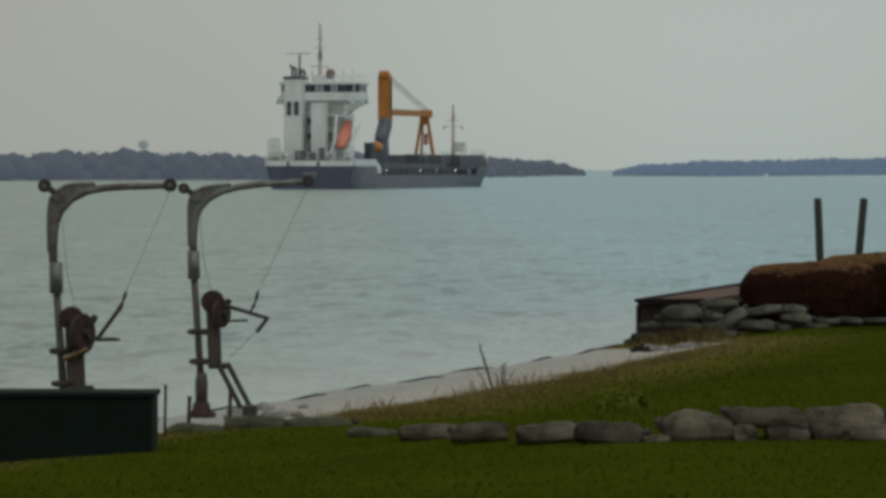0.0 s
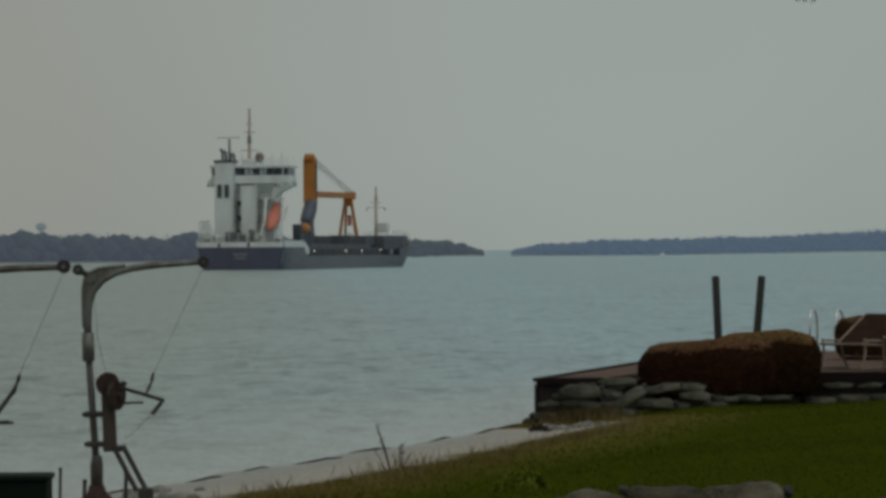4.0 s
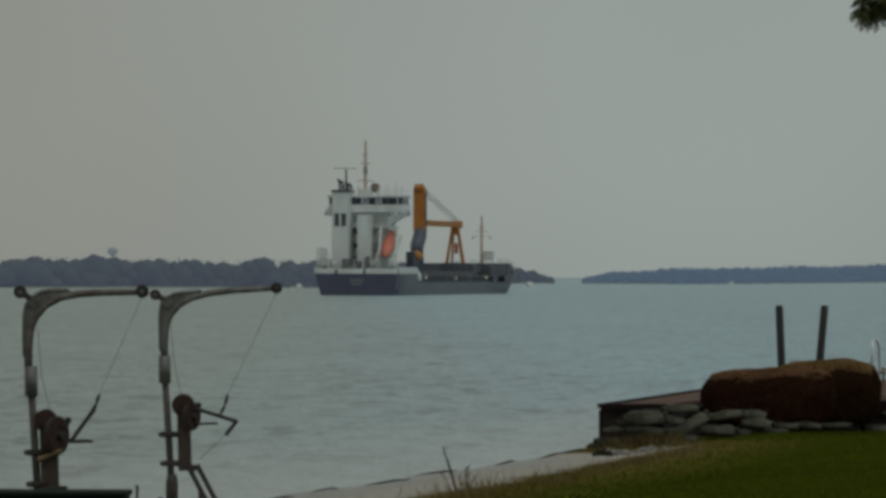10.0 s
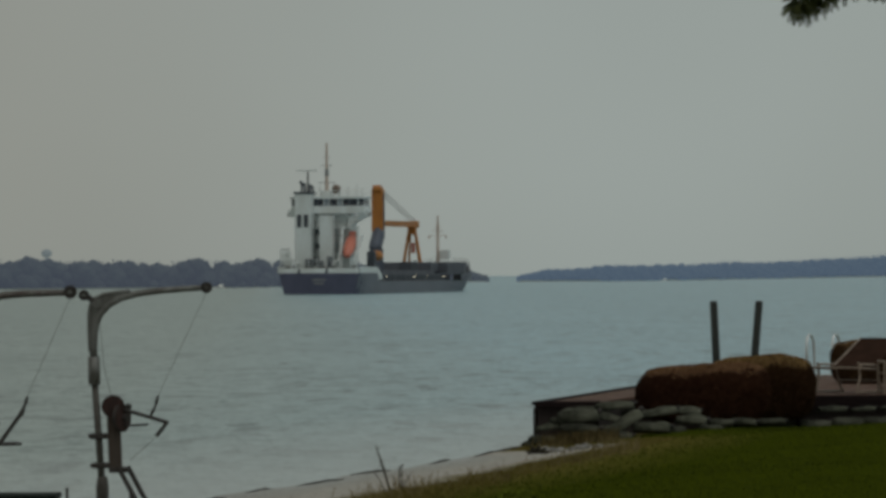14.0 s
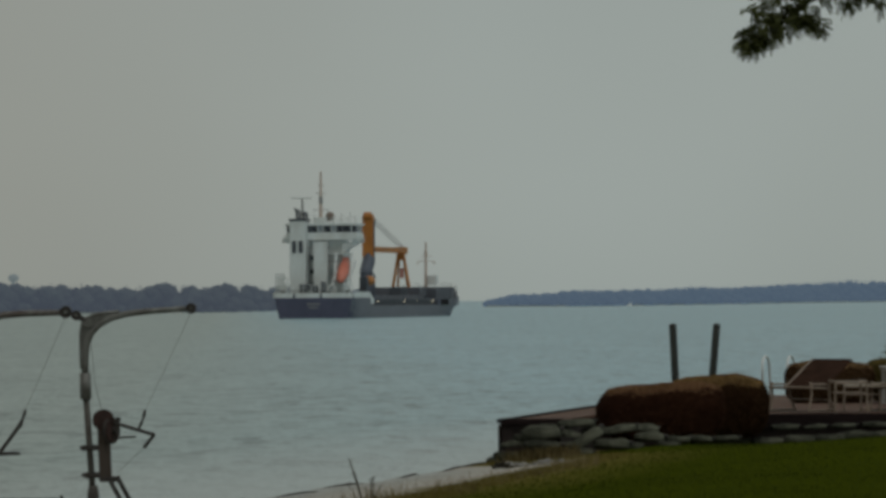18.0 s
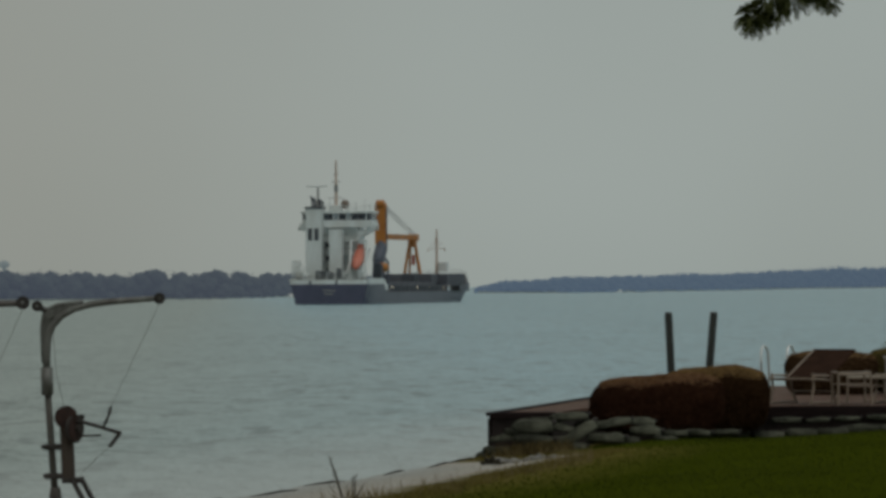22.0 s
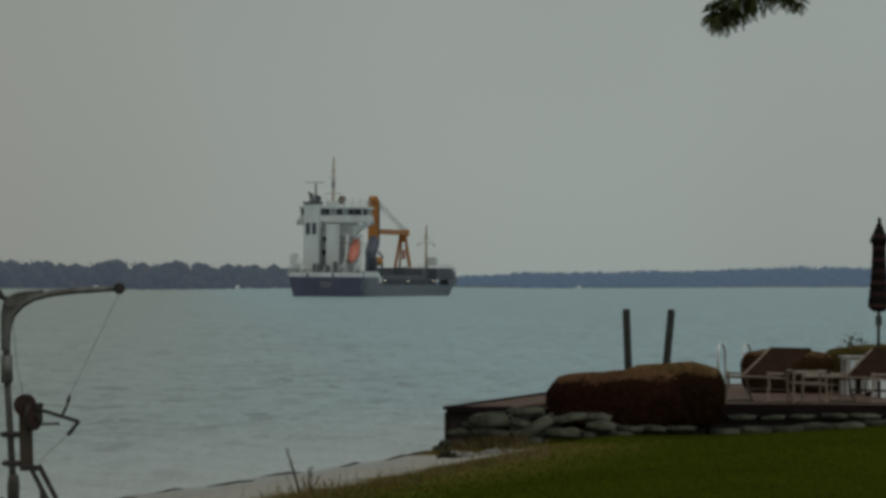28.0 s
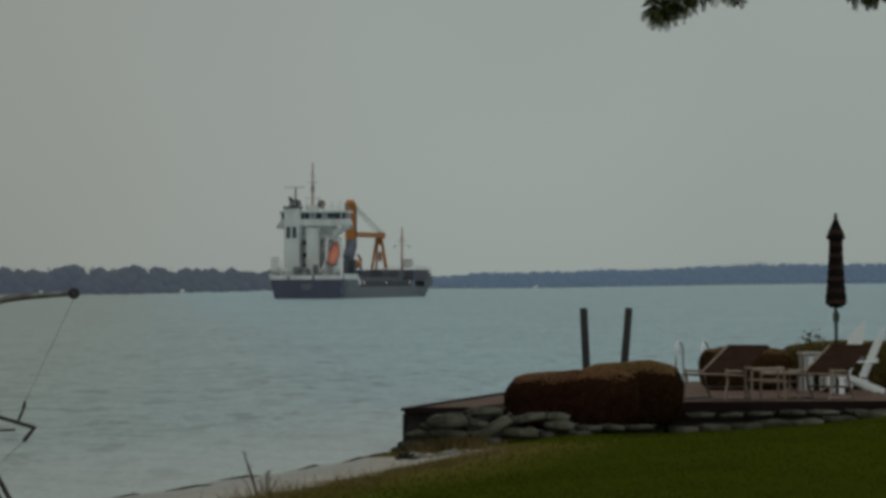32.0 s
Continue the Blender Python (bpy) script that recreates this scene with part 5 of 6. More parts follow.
def hedge(cx, cy, z0, z1, L, W, rz, seed, cols, label, n=9000, tips=None, drop=0.0):
    h = thing("hedge", pose(cx, cy, z0, 0, 0, rz), label, "hedge", "hedges on the dock bank")
    H = z1 - z0
    bm = B()
    bmesh.ops.create_cube(bm, size=2)
    bmesh.ops.subdivide_edges(bm, edges=bm.edges[:], cuts=13, use_grid_fill=True)
    for v in bm.verts:
        q = v.co.copy()
        k = 2.4 if q.z > 0 else 7.0
        f = 1 / ((abs(q.y) ** k + abs(q.z) ** k) ** (4.2 / k) + abs(q.x) ** 4.2) ** (1 / 4.2)
        low = 1 - drop * step(q.x, 0.35, -1.0)
        und = 1 - 0.06 * step(q.z, 0.0, -1.0)
        q = Vector((q.x * f * L / 2 * und, q.y * f * W / 2 * und, (q.z * f * 0.5 + 0.5) * H * low))
        q += 0.06 * noise.noise_vector(q * 1.6 + Vector((seed, 0, 0))) + 0.03 * noise.noise_vector(q * 5 + Vector((0, seed, 0)))
        v.co = q
    bmesh.ops.triangulate(bm, faces=bm.faces[:])
    tri = np.array([[v.co[:] for v in f.verts] for f in bm.faces])
    part("inner_growth", bm, mat("hedge_core_%d" % seed, tuple(k * 0.9 for k in cols[0]), rough=1.0, bscale=50, spec=0.0), h, "dense inner growth", True)
    nrm = np.cross(tri[:, 1] - tri[:, 0], tri[:, 2] - tri[:, 0])
    area = np.linalg.norm(nrm, axis=1)
    nrm /= area[:, None]

    def at(u):
        k = np.searchsorted(np.cumsum(area) / area.sum(), u[:, 0]).clip(0, len(area) - 1)
        s, t = np.sqrt(u[:, 1:2]), u[:, 2:3]
        p = tri[k, 0] * (1 - s) + tri[k, 1] * s * (1 - t) + tri[k, 2] * s * t
        return p + nrm[k] * 0.012, nrm[k]

    # tan tips on upward faces only: light from above put into their colour
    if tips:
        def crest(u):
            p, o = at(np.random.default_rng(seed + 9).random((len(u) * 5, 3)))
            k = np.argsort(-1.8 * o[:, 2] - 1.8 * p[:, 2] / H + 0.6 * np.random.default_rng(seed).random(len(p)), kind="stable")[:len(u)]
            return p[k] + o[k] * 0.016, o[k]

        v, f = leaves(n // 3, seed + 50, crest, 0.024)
        soup("top_growth", v, f, leaf_mat("hedge_tip_%d" % seed, *tips), h, "tan leaf tips, the light on top painted in")
    v, f = leaves(n, seed, at, 0.022)
    soup("foliage", v, f, leaf_mat("hedge_leaf_%d" % seed, *cols), h, "clipped small leaves")


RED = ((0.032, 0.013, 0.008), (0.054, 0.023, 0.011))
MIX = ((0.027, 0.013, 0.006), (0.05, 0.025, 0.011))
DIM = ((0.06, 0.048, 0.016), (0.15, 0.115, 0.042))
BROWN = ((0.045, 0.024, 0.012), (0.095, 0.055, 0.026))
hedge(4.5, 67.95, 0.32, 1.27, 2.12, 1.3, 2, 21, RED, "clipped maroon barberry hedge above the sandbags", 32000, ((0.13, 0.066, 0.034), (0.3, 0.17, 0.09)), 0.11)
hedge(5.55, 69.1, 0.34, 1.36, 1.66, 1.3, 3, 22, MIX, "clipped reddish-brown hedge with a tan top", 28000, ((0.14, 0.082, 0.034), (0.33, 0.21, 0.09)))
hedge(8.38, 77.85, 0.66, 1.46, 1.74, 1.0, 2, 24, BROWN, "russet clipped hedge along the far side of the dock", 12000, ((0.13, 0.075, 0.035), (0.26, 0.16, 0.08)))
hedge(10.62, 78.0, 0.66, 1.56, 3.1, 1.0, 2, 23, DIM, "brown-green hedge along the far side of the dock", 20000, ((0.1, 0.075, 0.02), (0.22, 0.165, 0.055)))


def shrub(cx, cy, z, r, h, seed, cols, label, n=6500):
    s = thing("shrub", pose(cx, cy, z), label, "shrub")
    g = np.random.default_rng(seed)
    bm = B()
    for k in range(9):
        a = g.uniform(0, math.tau)
        tube(bm, [(0, 0, 0), (0.4 * r * math.cos(a), 0.4 * r * math.sin(a), h * 0.5), (0.8 * r * math.cos(a), 0.8 * r * math.sin(a), h * g.uniform(0.7, 0.95))], [0.012, 0.008, 0.004], 5)
    part("stems", bm, wood_g, s)

    def at(u):
        a, e = u[:, 0] * math.tau, np.arccos(1 - u[:, 1])
        o = np.stack([np.cos(a) * np.sin(e), np.sin(a) * np.sin(e), np.cos(e)], 1)
        rad = (0.55 + 0.45 * u[:, 2] ** 0.5) * (1 + 0.25 * np.sin(a * 5 + seed))
        return o * np.array([r, r, h]) * rad[:, None], o

    v, f = leaves(n, seed, at, 0.05)
    soup("foliage", v, f, leaf_mat("shrub_leaf_%d" % seed, *cols), s)


shrub(9.74, 78.75, 0.69, 0.4, 0.93, 31, ((0.045, 0.042, 0.014), (0.12, 0.105, 0.034)), "loose thin green shrub behind the clipped hedge", 1700)
shrub(0.92, 42.6, gz(0.92, 42.6) - 0.02, 0.24, 0.17, 33, ((0.075, 0.098, 0.007), (0.15, 0.18, 0.02)), "low bright green weed clump in the lawn")

# ---- pilings, ladder, furniture of the dock ----
pile_m = mat("piling_wood", (0.022, 0.026, 0.022), (0.013, 0.015, 0.013), rough=0.85, scale=4, bscale=40, stretch=(4, 4, 0.6))
for x, dx in ((5.87, -0.07), (6.7, 0.14)):
    p = thing("piling", pose(x, 85.2, -1.2), "dark round mooring piling standing in the river", "piling", "pair of pilings")
    part("post", rod(B(), (-dx * 1.6, 0, 0), (dx * 0.45, 0, 3.33), 0.083, 0.078, 14), pile_m, p, smooth=True)
    part("cap", rod(B(), (dx * 0.45, 0, 3.33), (dx * 0.46, 0, 3.37), 0.082, 0.06, 14), iron, p)
chrome = mat("bright_metal", (0.85, 0.86, 0.86), (0.72, 0.73, 0.73), rough=0.3, metal=0.75, bump=0)
lad = thing("dock_ladder", pose(7.62, 84.3, Z_D), "bright metal dock ladder with two curved handrails", "ladder")
for x in (0.0, 0.52):
    part("handrail", tube(B(), [(x, -0.26, -0.02), (x, -0.26, 0.62), (x + 0.02, -0.2, 0.74), (x + 0.07, -0.08, 0.8), (x + 0.13, 0.08, 0.78), (x + 0.18, 0.2, 0.66), (x + 0.2, 0.26, 0.3), (x + 0.2, 0.28, -1.5)], 0.024, 8), chrome, lad, smooth=True)
for k in range(4):
    part("rung", rod(B(), (0.2, 0.27, -0.25 - 0.3 * k), (0.72, 0.27, -0.25 - 0.3 * k), 0.02, n=8), chrome, lad)

frame_m = mat("resin_frame", (0.3, 0.235, 0.18), (0.19, 0.145, 0.11), rough=0.5, scale=4, bump=0.05)
sling_m = mat("brown_sling", (0.05, 0.026, 0.018), (0.03, 0.016, 0.011), rough=0.95, scale=5, bscale=150, bump=0.3, spec=0.05)
white_m = mat("white_resin", (0.86, 0.91, 0.94), (0.78, 0.83, 0.86), rough=0.45, scale=3, bump=0.05)


def patio_chair(m):
    """Faces -y; the sling back leans far back towards +y."""
    c = thing("patio_chair", m, "reclined patio chair with brown sling and pale frame", "chair", "patio chairs on the dock")
    w = 0.42
    for x in (-w, w):
        part("back_rail", rod(B(), (x, 0.0, 0.43), (x, 0.84, 0.9), 0.022, n=8), frame_m if x < 0 else sling_m, c)
        part("seat_rail", tube(B(), [(x, 0.05, 0.4), (x, -0.3, 0.42), (x, -0.52, 0.43)], 0.022, 8), frame_m, c)
        part("arm", tube(B(), [(x, 0.1, 0.45), (x, 0.0, 0.475), (x, -0.35, 0.485), (x, -0.45, 0.47)], 0.02, 8), frame_m, c)
        part("front_leg", tube(B(), [(x, -0.45, 0.52), (x, -0.42, 0.3), (x, -0.5, 0.0)], 0.022, 8), frame_m, c)
        part("back_leg", tube(B(), [(x, 0.1, 0.42), (x, 0.16, 0.2), (x, 0.3, 0.0)], 0.022, 8), frame_m, c)
        part("foot_rail", rod(B(), (x, -0.5, 0.02), (x, 0.3, 0.02), 0.018, n=6), frame_m, c)
    part("back_sling", prism(B(), [(0.02, 0.445), (0.84, 0.905), (0.85, 0.885), (0.03, 0.42)], "x", -w + 0.01, w - 0.01), sling_m, c, "brown woven back sling")
    part("seat_sling", prism(B(), [(-0.5, 0.435), (0.03, 0.415), (0.03, 0.39), (-0.5, 0.41)], "x", -w + 0.01, w - 0.01), sling_m, c, "brown woven seat sling")
    for y, z, m2 in ((0.84, 0.9, sling_m), (-0.52, 0.43, frame_m), (0.16, 0.2, frame_m)):
        part("crossbar", rod(B(), (-w, y, z), (w, y, z), 0.018, n=8), m2, c)
    return c


def low_table(name, m, w, dp, h, top_m, label, category):
    """A low open table or stool: framed top, splayed legs, foot rails."""
    c = thing(name, m, label, category)
    part("top", box(B(), (0, 0, h - 0.015), (w - 0.04, dp, 0.024), bev=0.006), top_m, c)
    for x in (-w / 2, w / 2):
        part("top_rail", rod(B(), (x, -dp / 2 - 0.02, h - 0.01), (x, dp / 2 + 0.02, h - 0.01), 0.022, n=8), top_m, c)
        for y in (-dp / 2, dp / 2):
            part("leg", tube(B(), [(x, y, h - 0.02), (x * 1.02, y * 1.03, h / 2), (x * 1.05, y * 1.08, 0.0)], 0.022, 8), frame_m, c)
        part("foot_rail", rod(B(), (x * 1.05, -dp / 2, 0.05), (x * 1.05, dp / 2, 0.05), 0.016, n=6), frame_m, c)
    for y in (-dp / 2, dp / 2):
        part("crossbar", rod(B(), (-w / 2, y, h - 0.04), (w / 2, y, h - 0.04), 0.018, n=8), frame_m, c)
        part("lower_bar", rod(B(), (-w / 2, y, h * 0.62), (w / 2, y, h * 0.62), 0.015, n=8), frame_m, c)
    return c


pc = patio_chair(pose(7.29, 71.5, Z_D, 0, 0, -40))
copy_thing(pc, pose(9.06, 71.4, Z_D, 0, 0, -40))
cream_m = mat("cream_resin", (0.42, 0.38, 0.31), (0.3, 0.27, 0.22), rough=0.6, scale=4, bump=0.05)
low_table("side_table", pose(7.97, 70.75, Z_D, 0, 0, 8), 0.56, 0.42, 0.55, frame_m, "tan framed side table between the patio chairs", "table")
low_table("footstool", pose(8.3, 71.5, Z_D, 0, 0, -6), 0.62, 0.42, 0.47, cream_m, "low footstool with a pale cream woven top", "footstool")


pale_m = mat("weathered_white_resin", (0.52, 0.51, 0.49), (0.38, 0.37, 0.35), rough=0.5, scale=3, bump=0.05)


def garden_table(m):
    t = thing("garden_table", m, "white resin garden table by the umbrella", "table")
    part("top", box(B(), (0, 0, 0.7), (0.52, 0.52, 0.035), bev=0.012), pale_m, t)
    part("rim", box(B(), (0, 0, 0.66), (0.44, 0.44, 0.05), bev=0.01), pale_m, t)
    for x in (-0.19, 0.19):
        for y in (-0.19, 0.19):
            part("leg", box(B(), (x, y, 0.33), (0.06, 0.06, 0.66), bev=0.012), pale_m, t)


garden_table(pose(9.43, 76.0, Z_D, 0, 0, 6))


def dock_chair(m):
    c = thing("slatted_chair", m, "white slatted garden chair with a high reclined back", "chair", "white chairs on the dock")
    for k in range(5):
        part("back_slat", box(B(), (-0.22 + k * 0.11, 0.37 - 0.025 * abs(k - 2), 0.74 - 0.05 * abs(k - 2)), (0.1, 0.025, 0.98 - 0.11 * abs(k - 2)), rot=Matrix.Rotation(radians(-24), 4, "X"), bev=0.008), white_m, c)
    for k in range(5):
        part("seat_slat", box(B(), (0, -0.28 + k * 0.11, 0.36 - 0.03 * k), (0.56, 0.095, 0.022), bev=0.006), white_m, c)
    for x in (-0.33, 0.33):
        part("arm", box(B(), (x, -0.02, 0.57), (0.13, 0.75, 0.025), bev=0.008), white_m, c)
        part("front_leg", box(B(), (x, -0.3, 0.28), (0.03, 0.1, 0.56), bev=0.006), white_m, c)
        part("back_leg", box(B(), (x * 0.85, 0.1, 0.2), (0.03, 0.85, 0.1), rot=Matrix.Rotation(radians(-22), 4, "X"), bev=0.006), white_m, c)
    part("back_brace", box(B(), (0, 0.36, 0.6), (0.6, 0.03, 0.08)), white_m, c)
    return c


dc = dock_chair(pose(9.95, 74.3, Z_D, 0, 0, -84))
copy_thing(dc, pose(9.93, 76.85, Z_D, 0, 0, -70) @ Matrix.Scale(1.06, 4))

um = thing("patio_umbrella", pose(9.79, 75.5, Z_D + 0.035), "closed patio umbrella with dark red and black striped canopy", "umbrella")
um_pole = mat("umbrella_pole", (0.06, 0.085, 0.07), rough=0.5, metal=0.2)
cl1 = mat("umbrella_dark", (0.016, 0.014, 0.013), (0.01, 0.009, 0.009), rough=0.95, bscale=120, spec=0.1)
cl2 = mat("umbrella_red", (0.058, 0.033, 0.028), (0.035, 0.019, 0.016), rough=0.95, bscale=120, spec=0.1)
part("pole", rod(B(), (0, 0, 0.02), (0, 0, 3.12), 0.03, n=12), um_pole, um, smooth=True)
part("base", lathe(B(), [(0.24, -0.035), (0.24, 0.01), (0.07, 0.07), (0.045, 0.25)], 18), cl1, um)
part("crank_box", box(B(), (0, -0.01, 1.33), (0.11, 0.11, 0.18), bev=0.02), um_pole, um)
shape = [(0.09, 1.5), (0.165, 1.55), (0.175, 1.64), (0.16, 1.76), (0.148, 1.9), (0.135, 2.08), (0.125, 2.3), (0.115, 2.5), (0.11, 2.76)]
# narrow bands, each flaring a little over the next one down
prof = []
for k in range(19):
    z = 1.5 + 1.26 * k / 18
    prof.append((float(np.interp(z, [q[1] for q in shape], [q[0] for q in shape])) * (1.04 if k % 2 else 0.97), z))


def folds(bm, p, n=20):
    rings = []
    for r, z in p:
        rings.append([bm.verts.new((r * (1 + 0.13 * math.cos(k * math.tau * 8 / n / 2)) * math.cos(k * math.tau / n), r * (1 + 0.1 * math.sin(k * 2.4)) * math.sin(k * math.tau / n), z + 0.01 * math.sin(k * 1.9))) for k in range(n)])
    for a, b in zip(rings, rings[1:]):
        for k in range(n):
            bm.faces.new((a[k], a[(k + 1) % n], b[(k + 1) % n], b[k]))
    return bm


for i in range(len(prof) - 1):
    part("canopy_band", folds(B(), prof[i:i + 2]), cl2 if i % 3 == 1 else cl1, um, "folded canopy stripe", True)
part("canopy_cap", folds(B(), [(0.145, 2.74), (0.158, 2.77), (0.125, 2.86), (0.08, 2.98), (0.035, 3.1), (0.022, 3.13)]), cl1, um, "pointed vent cap", True)
part("cap_stripe", folds(B(), [(0.135, 2.84), (0.112, 2.91)]), cl2, um)
part("finial", lathe(B(), [(0.022, 3.12), (0.04, 3.15), (0.03, 3.19), (0.008, 3.22)], 10), um_pole, um)
# ---- weeds, grass and driftwood along the beach ----
def blades(name, spots, hlo, hhi, wid, material, label, seed):
    g = np.random.default_rng(seed)
    p = np.array(spots)
    n = len(p)
    a = g.uniform(0, math.tau, n)
    h = g.uniform(hlo, hhi, n)
    lean = g.normal(0, 0.28, (n, 2)) * h[:, None]
    w = np.stack([np.cos(a), np.sin(a), np.zeros(n)], 1) * wid * 0.5
    tip = p + np.stack([lean[:, 0], lean[:, 1], h], 1)
    mid = p + np.stack([lean[:, 0] * 0.35, lean[:, 1] * 0.35, h * 0.55], 1)
    v = np.stack([p - w, p + w, mid + w * 0.7, tip, mid - w * 0.7], 1).reshape(-1, 3)
    f = np.arange(5 * n).reshape(n, 5)
    tagged(soup(name, v, f, material), label, "grass", kind="stuff")


def scatter(n, seed, x0, x1, y0, y1, keep):
    r = random.Random(seed)
    out = []
    while len(out) < n:
        x, y = r.uniform(x0, x1), r.uniform(y0, y1)
        if r.random() < keep(x, y):
            out.append((x, y, gz(x, y) - 0.005))
    return out


blades("lawn_grass", scatter(50000, 1, -6.5, 10.5, 26, 69, lambda x, y: step(turf(x, y), 3.2, 4.4) * (1 if -0.15 * y < x < 0.155 * y else 0)), 0.012, 0.034, 0.02, leaf_mat("lawn_blade", (0.047, 0.06, 0.0042), (0.062, 0.078, 0.0055)), "mown green lawn grass", 41)
blades("dry_tufts", scatter(1100, 5, 1.75, 3.0, 64.6, 65.95, lambda x, y: 1 if abs(x - 2.45) + abs(y - 65.4) < 0.8 else 0.1), 0.06, 0.26, 0.014, leaf_mat("tuft_blade", (0.05, 0.04, 0.016), (0.12, 0.088, 0.038)), "dry brown grass tufts before the sandbag heap", 43)
blades("dry_stalks", scatter(1100, 6, -3.4, 3.0, 40, 64, lambda x, y: step(turf(x, y), 2.9, 3.5) * step(turf(x, y), 4.4, 3.2) * (0.15 + 0.85 * (noise.noise((x * 1.3, y * 0.6, 2)) > 0.05))), 0.07, 0.24, 0.007, leaf_mat("stalk_blade", (0.13, 0.1, 0.045), (0.28, 0.22, 0.11)), "thin dry stalks along the edge of the grass", 44)
blades("dry_grass", scatter(12000, 2, -3.6, 5.5, 38, 66, lambda x, y: step(turf(x, y), 3.0, 3.5) * step(turf(x, y), 4.9 - 1.0 * step(y, 46, 54), 3.4)), 0.02, 0.06, 0.012, leaf_mat("dry_blade", (0.1, 0.082, 0.02), (0.19, 0.155, 0.045)), "dry brown grass along the top of the beach", 42)


def weed(x, y, stalks, label):
    """Dry stalks from one root: foot, tip, depth of the tip, height and thickness of each."""
    w = thing("dry_weed", pose(x, y, gz(x, y) - 0.02), label, "weed", "dry weeds on the beach")
    for x0, x1, dy, h, r0 in stalks:
        s = part("stalk", tube(B(), [(x0, 0, 0), (x0 + (x1 - x0) * 0.42, dy * 0.3, h * 0.5), (x1, dy, h)], [r0, r0 * 0.85, r0 * 0.45], 6), MATS["dry_stalk"], w)
        for j, k in enumerate((0.62, 0.78, 0.9)):
            bx, side = x0 + (x1 - x0) * k, (-1) ** j * 0.035
            part("twig", tube(B(), [(bx, dy * k * 0.8, h * k), (bx + side, dy * k, h * k + 0.05)], [r0 * 0.5, r0 * 0.2], 4), MATS["dry_stalk"], s)


mat("dry_stalk", (0.085, 0.07, 0.045), (0.045, 0.036, 0.024), rough=0.9)
weed(-0.42, 49.2, ((0.0, -0.17, 0.05, 0.56, 0.013), (-0.01, -0.13, -0.06, 0.4, 0.006), (-0.04, -0.2, 0.08, 0.26, 0.005)), "tall dry brown weed leaning over the beach")
weed(-0.34, 49.25, ((0.02, 0.03, 0.04, 0.31, 0.012), (0.05, 0.06, -0.03, 0.33, 0.009), (0.04, 0.16, 0.05, 0.22, 0.009), (0.0, -0.05, 0.03, 0.2, 0.007)), "short dry brown weed at the top of the beach")
drift = mat("driftwood", (0.06, 0.05, 0.042), (0.03, 0.026, 0.022), rough=0.9, bscale=60)


def waterline(y):
    x = -6.0
    while gz(x, y) < 0.008 and x < 6:
        x += 0.02
    return x


# sticks along the waterline: start, length, thickness
for y, L, k in ((45.2, 1.2, 0.45), (47.3, 1.6, 0.4), (50.1, 1.3, 0.5), (52.6, 0.9, 0.35), (54.2, 1.7, 0.5), (57.1, 1.3, 0.55), (60.2, 1.4, 0.6), (62.6, 1.9, 0.7), (64.2, 1.8, 0.95)):
    p, q = Vector((waterline(y), y, 0.012)), Vector((waterline(y + L), y + L, 0.012))
    dr = thing("driftwood", pose(p.x + 0.04, p.y, p.z), "dark wet driftwood stick at the waterline", "driftwood", "driftwood on the beach")
    part("stick", tube(B(), [(0, 0, 0), ((q - p).x * 0.3 + 0.03, L * 0.3, 0.012), ((q - p).x * 0.7 - 0.02, L * 0.7, 0.014), ((q - p).x, L, 0)], [0.012 * k, 0.03 * k, 0.026 * k, 0.008], 7), drift, dr, smooth=True)
    part("twig", tube(B(), [((q - p).x * 0.5, L * 0.5, 0.01), ((q - p).x * 0.5 + 0.1, L * 0.5 + 0.2, 0.04)], [0.01 * k, 0.004], 5), drift, dr)
rot_m = mat("rotten_root", (0.035, 0.03, 0.017), (0.016, 0.013, 0.009), rough=1.0, bscale=40)
lg = thing("driftwood_log", pose(1.6, 60.3, gz(1.6, 60.3), 0, 0, 8), "dark rotten root on the sand below the sandbags", "log")
part("trunk", tube(B(), [(-0.14, 0, 0.02), (-0.06, 0.02, 0.06), (0.04, 0, 0.055), (0.15, 0.03, 0.02)], [0.02, 0.05, 0.045, 0.02], 9), rot_m, lg, smooth=True)
for x0, x1, z1, rr in ((-0.08, -0.17, 0.05, 0.025), (-0.05, -0.1, 0.13, 0.025), (0.0, 0.03, 0.15, 0.03), (0.05, 0.13, 0.1, 0.025), (0.09, 0.2, 0.04, 0.02)):
    part("stub", tube(B(), [(x0, 0, 0.04), ((x0 + x1) / 2, -0.03, z1 * 0.7), (x1, -0.02, z1)], [rr * 1.3, rr, rr * 0.4], 6), rot_m, lg, smooth=True)
stone_m = mat("beach_stone", (0.3, 0.29, 0.265), (0.13, 0.125, 0.115), rough=0.85, scale=6, bscale=50, vary=0.3)
unit = clump_unit(2, 0.35, 4.0)
r = random.Random(9)
for k in range(26):
    x, y = (r.uniform(1.75, 2.6), r.uniform(60.4, 62.6)) if k < 14 else (r.uniform(-3.2, -2.2), r.uniform(44, 47))
    s = r.uniform(0.04, 0.1)
    o = soup("beach_stone", unit[0] * np.array([s * 1.4, s, s * 0.7]), unit[1], stone_m, smooth=True)
    o.matrix_basis = pose(x, y, gz(x, y) + s * 0.15, 0, 0, r.uniform(0, 360))
    tagged(o, "small grey beach stone", "stone", "stones on the beach")

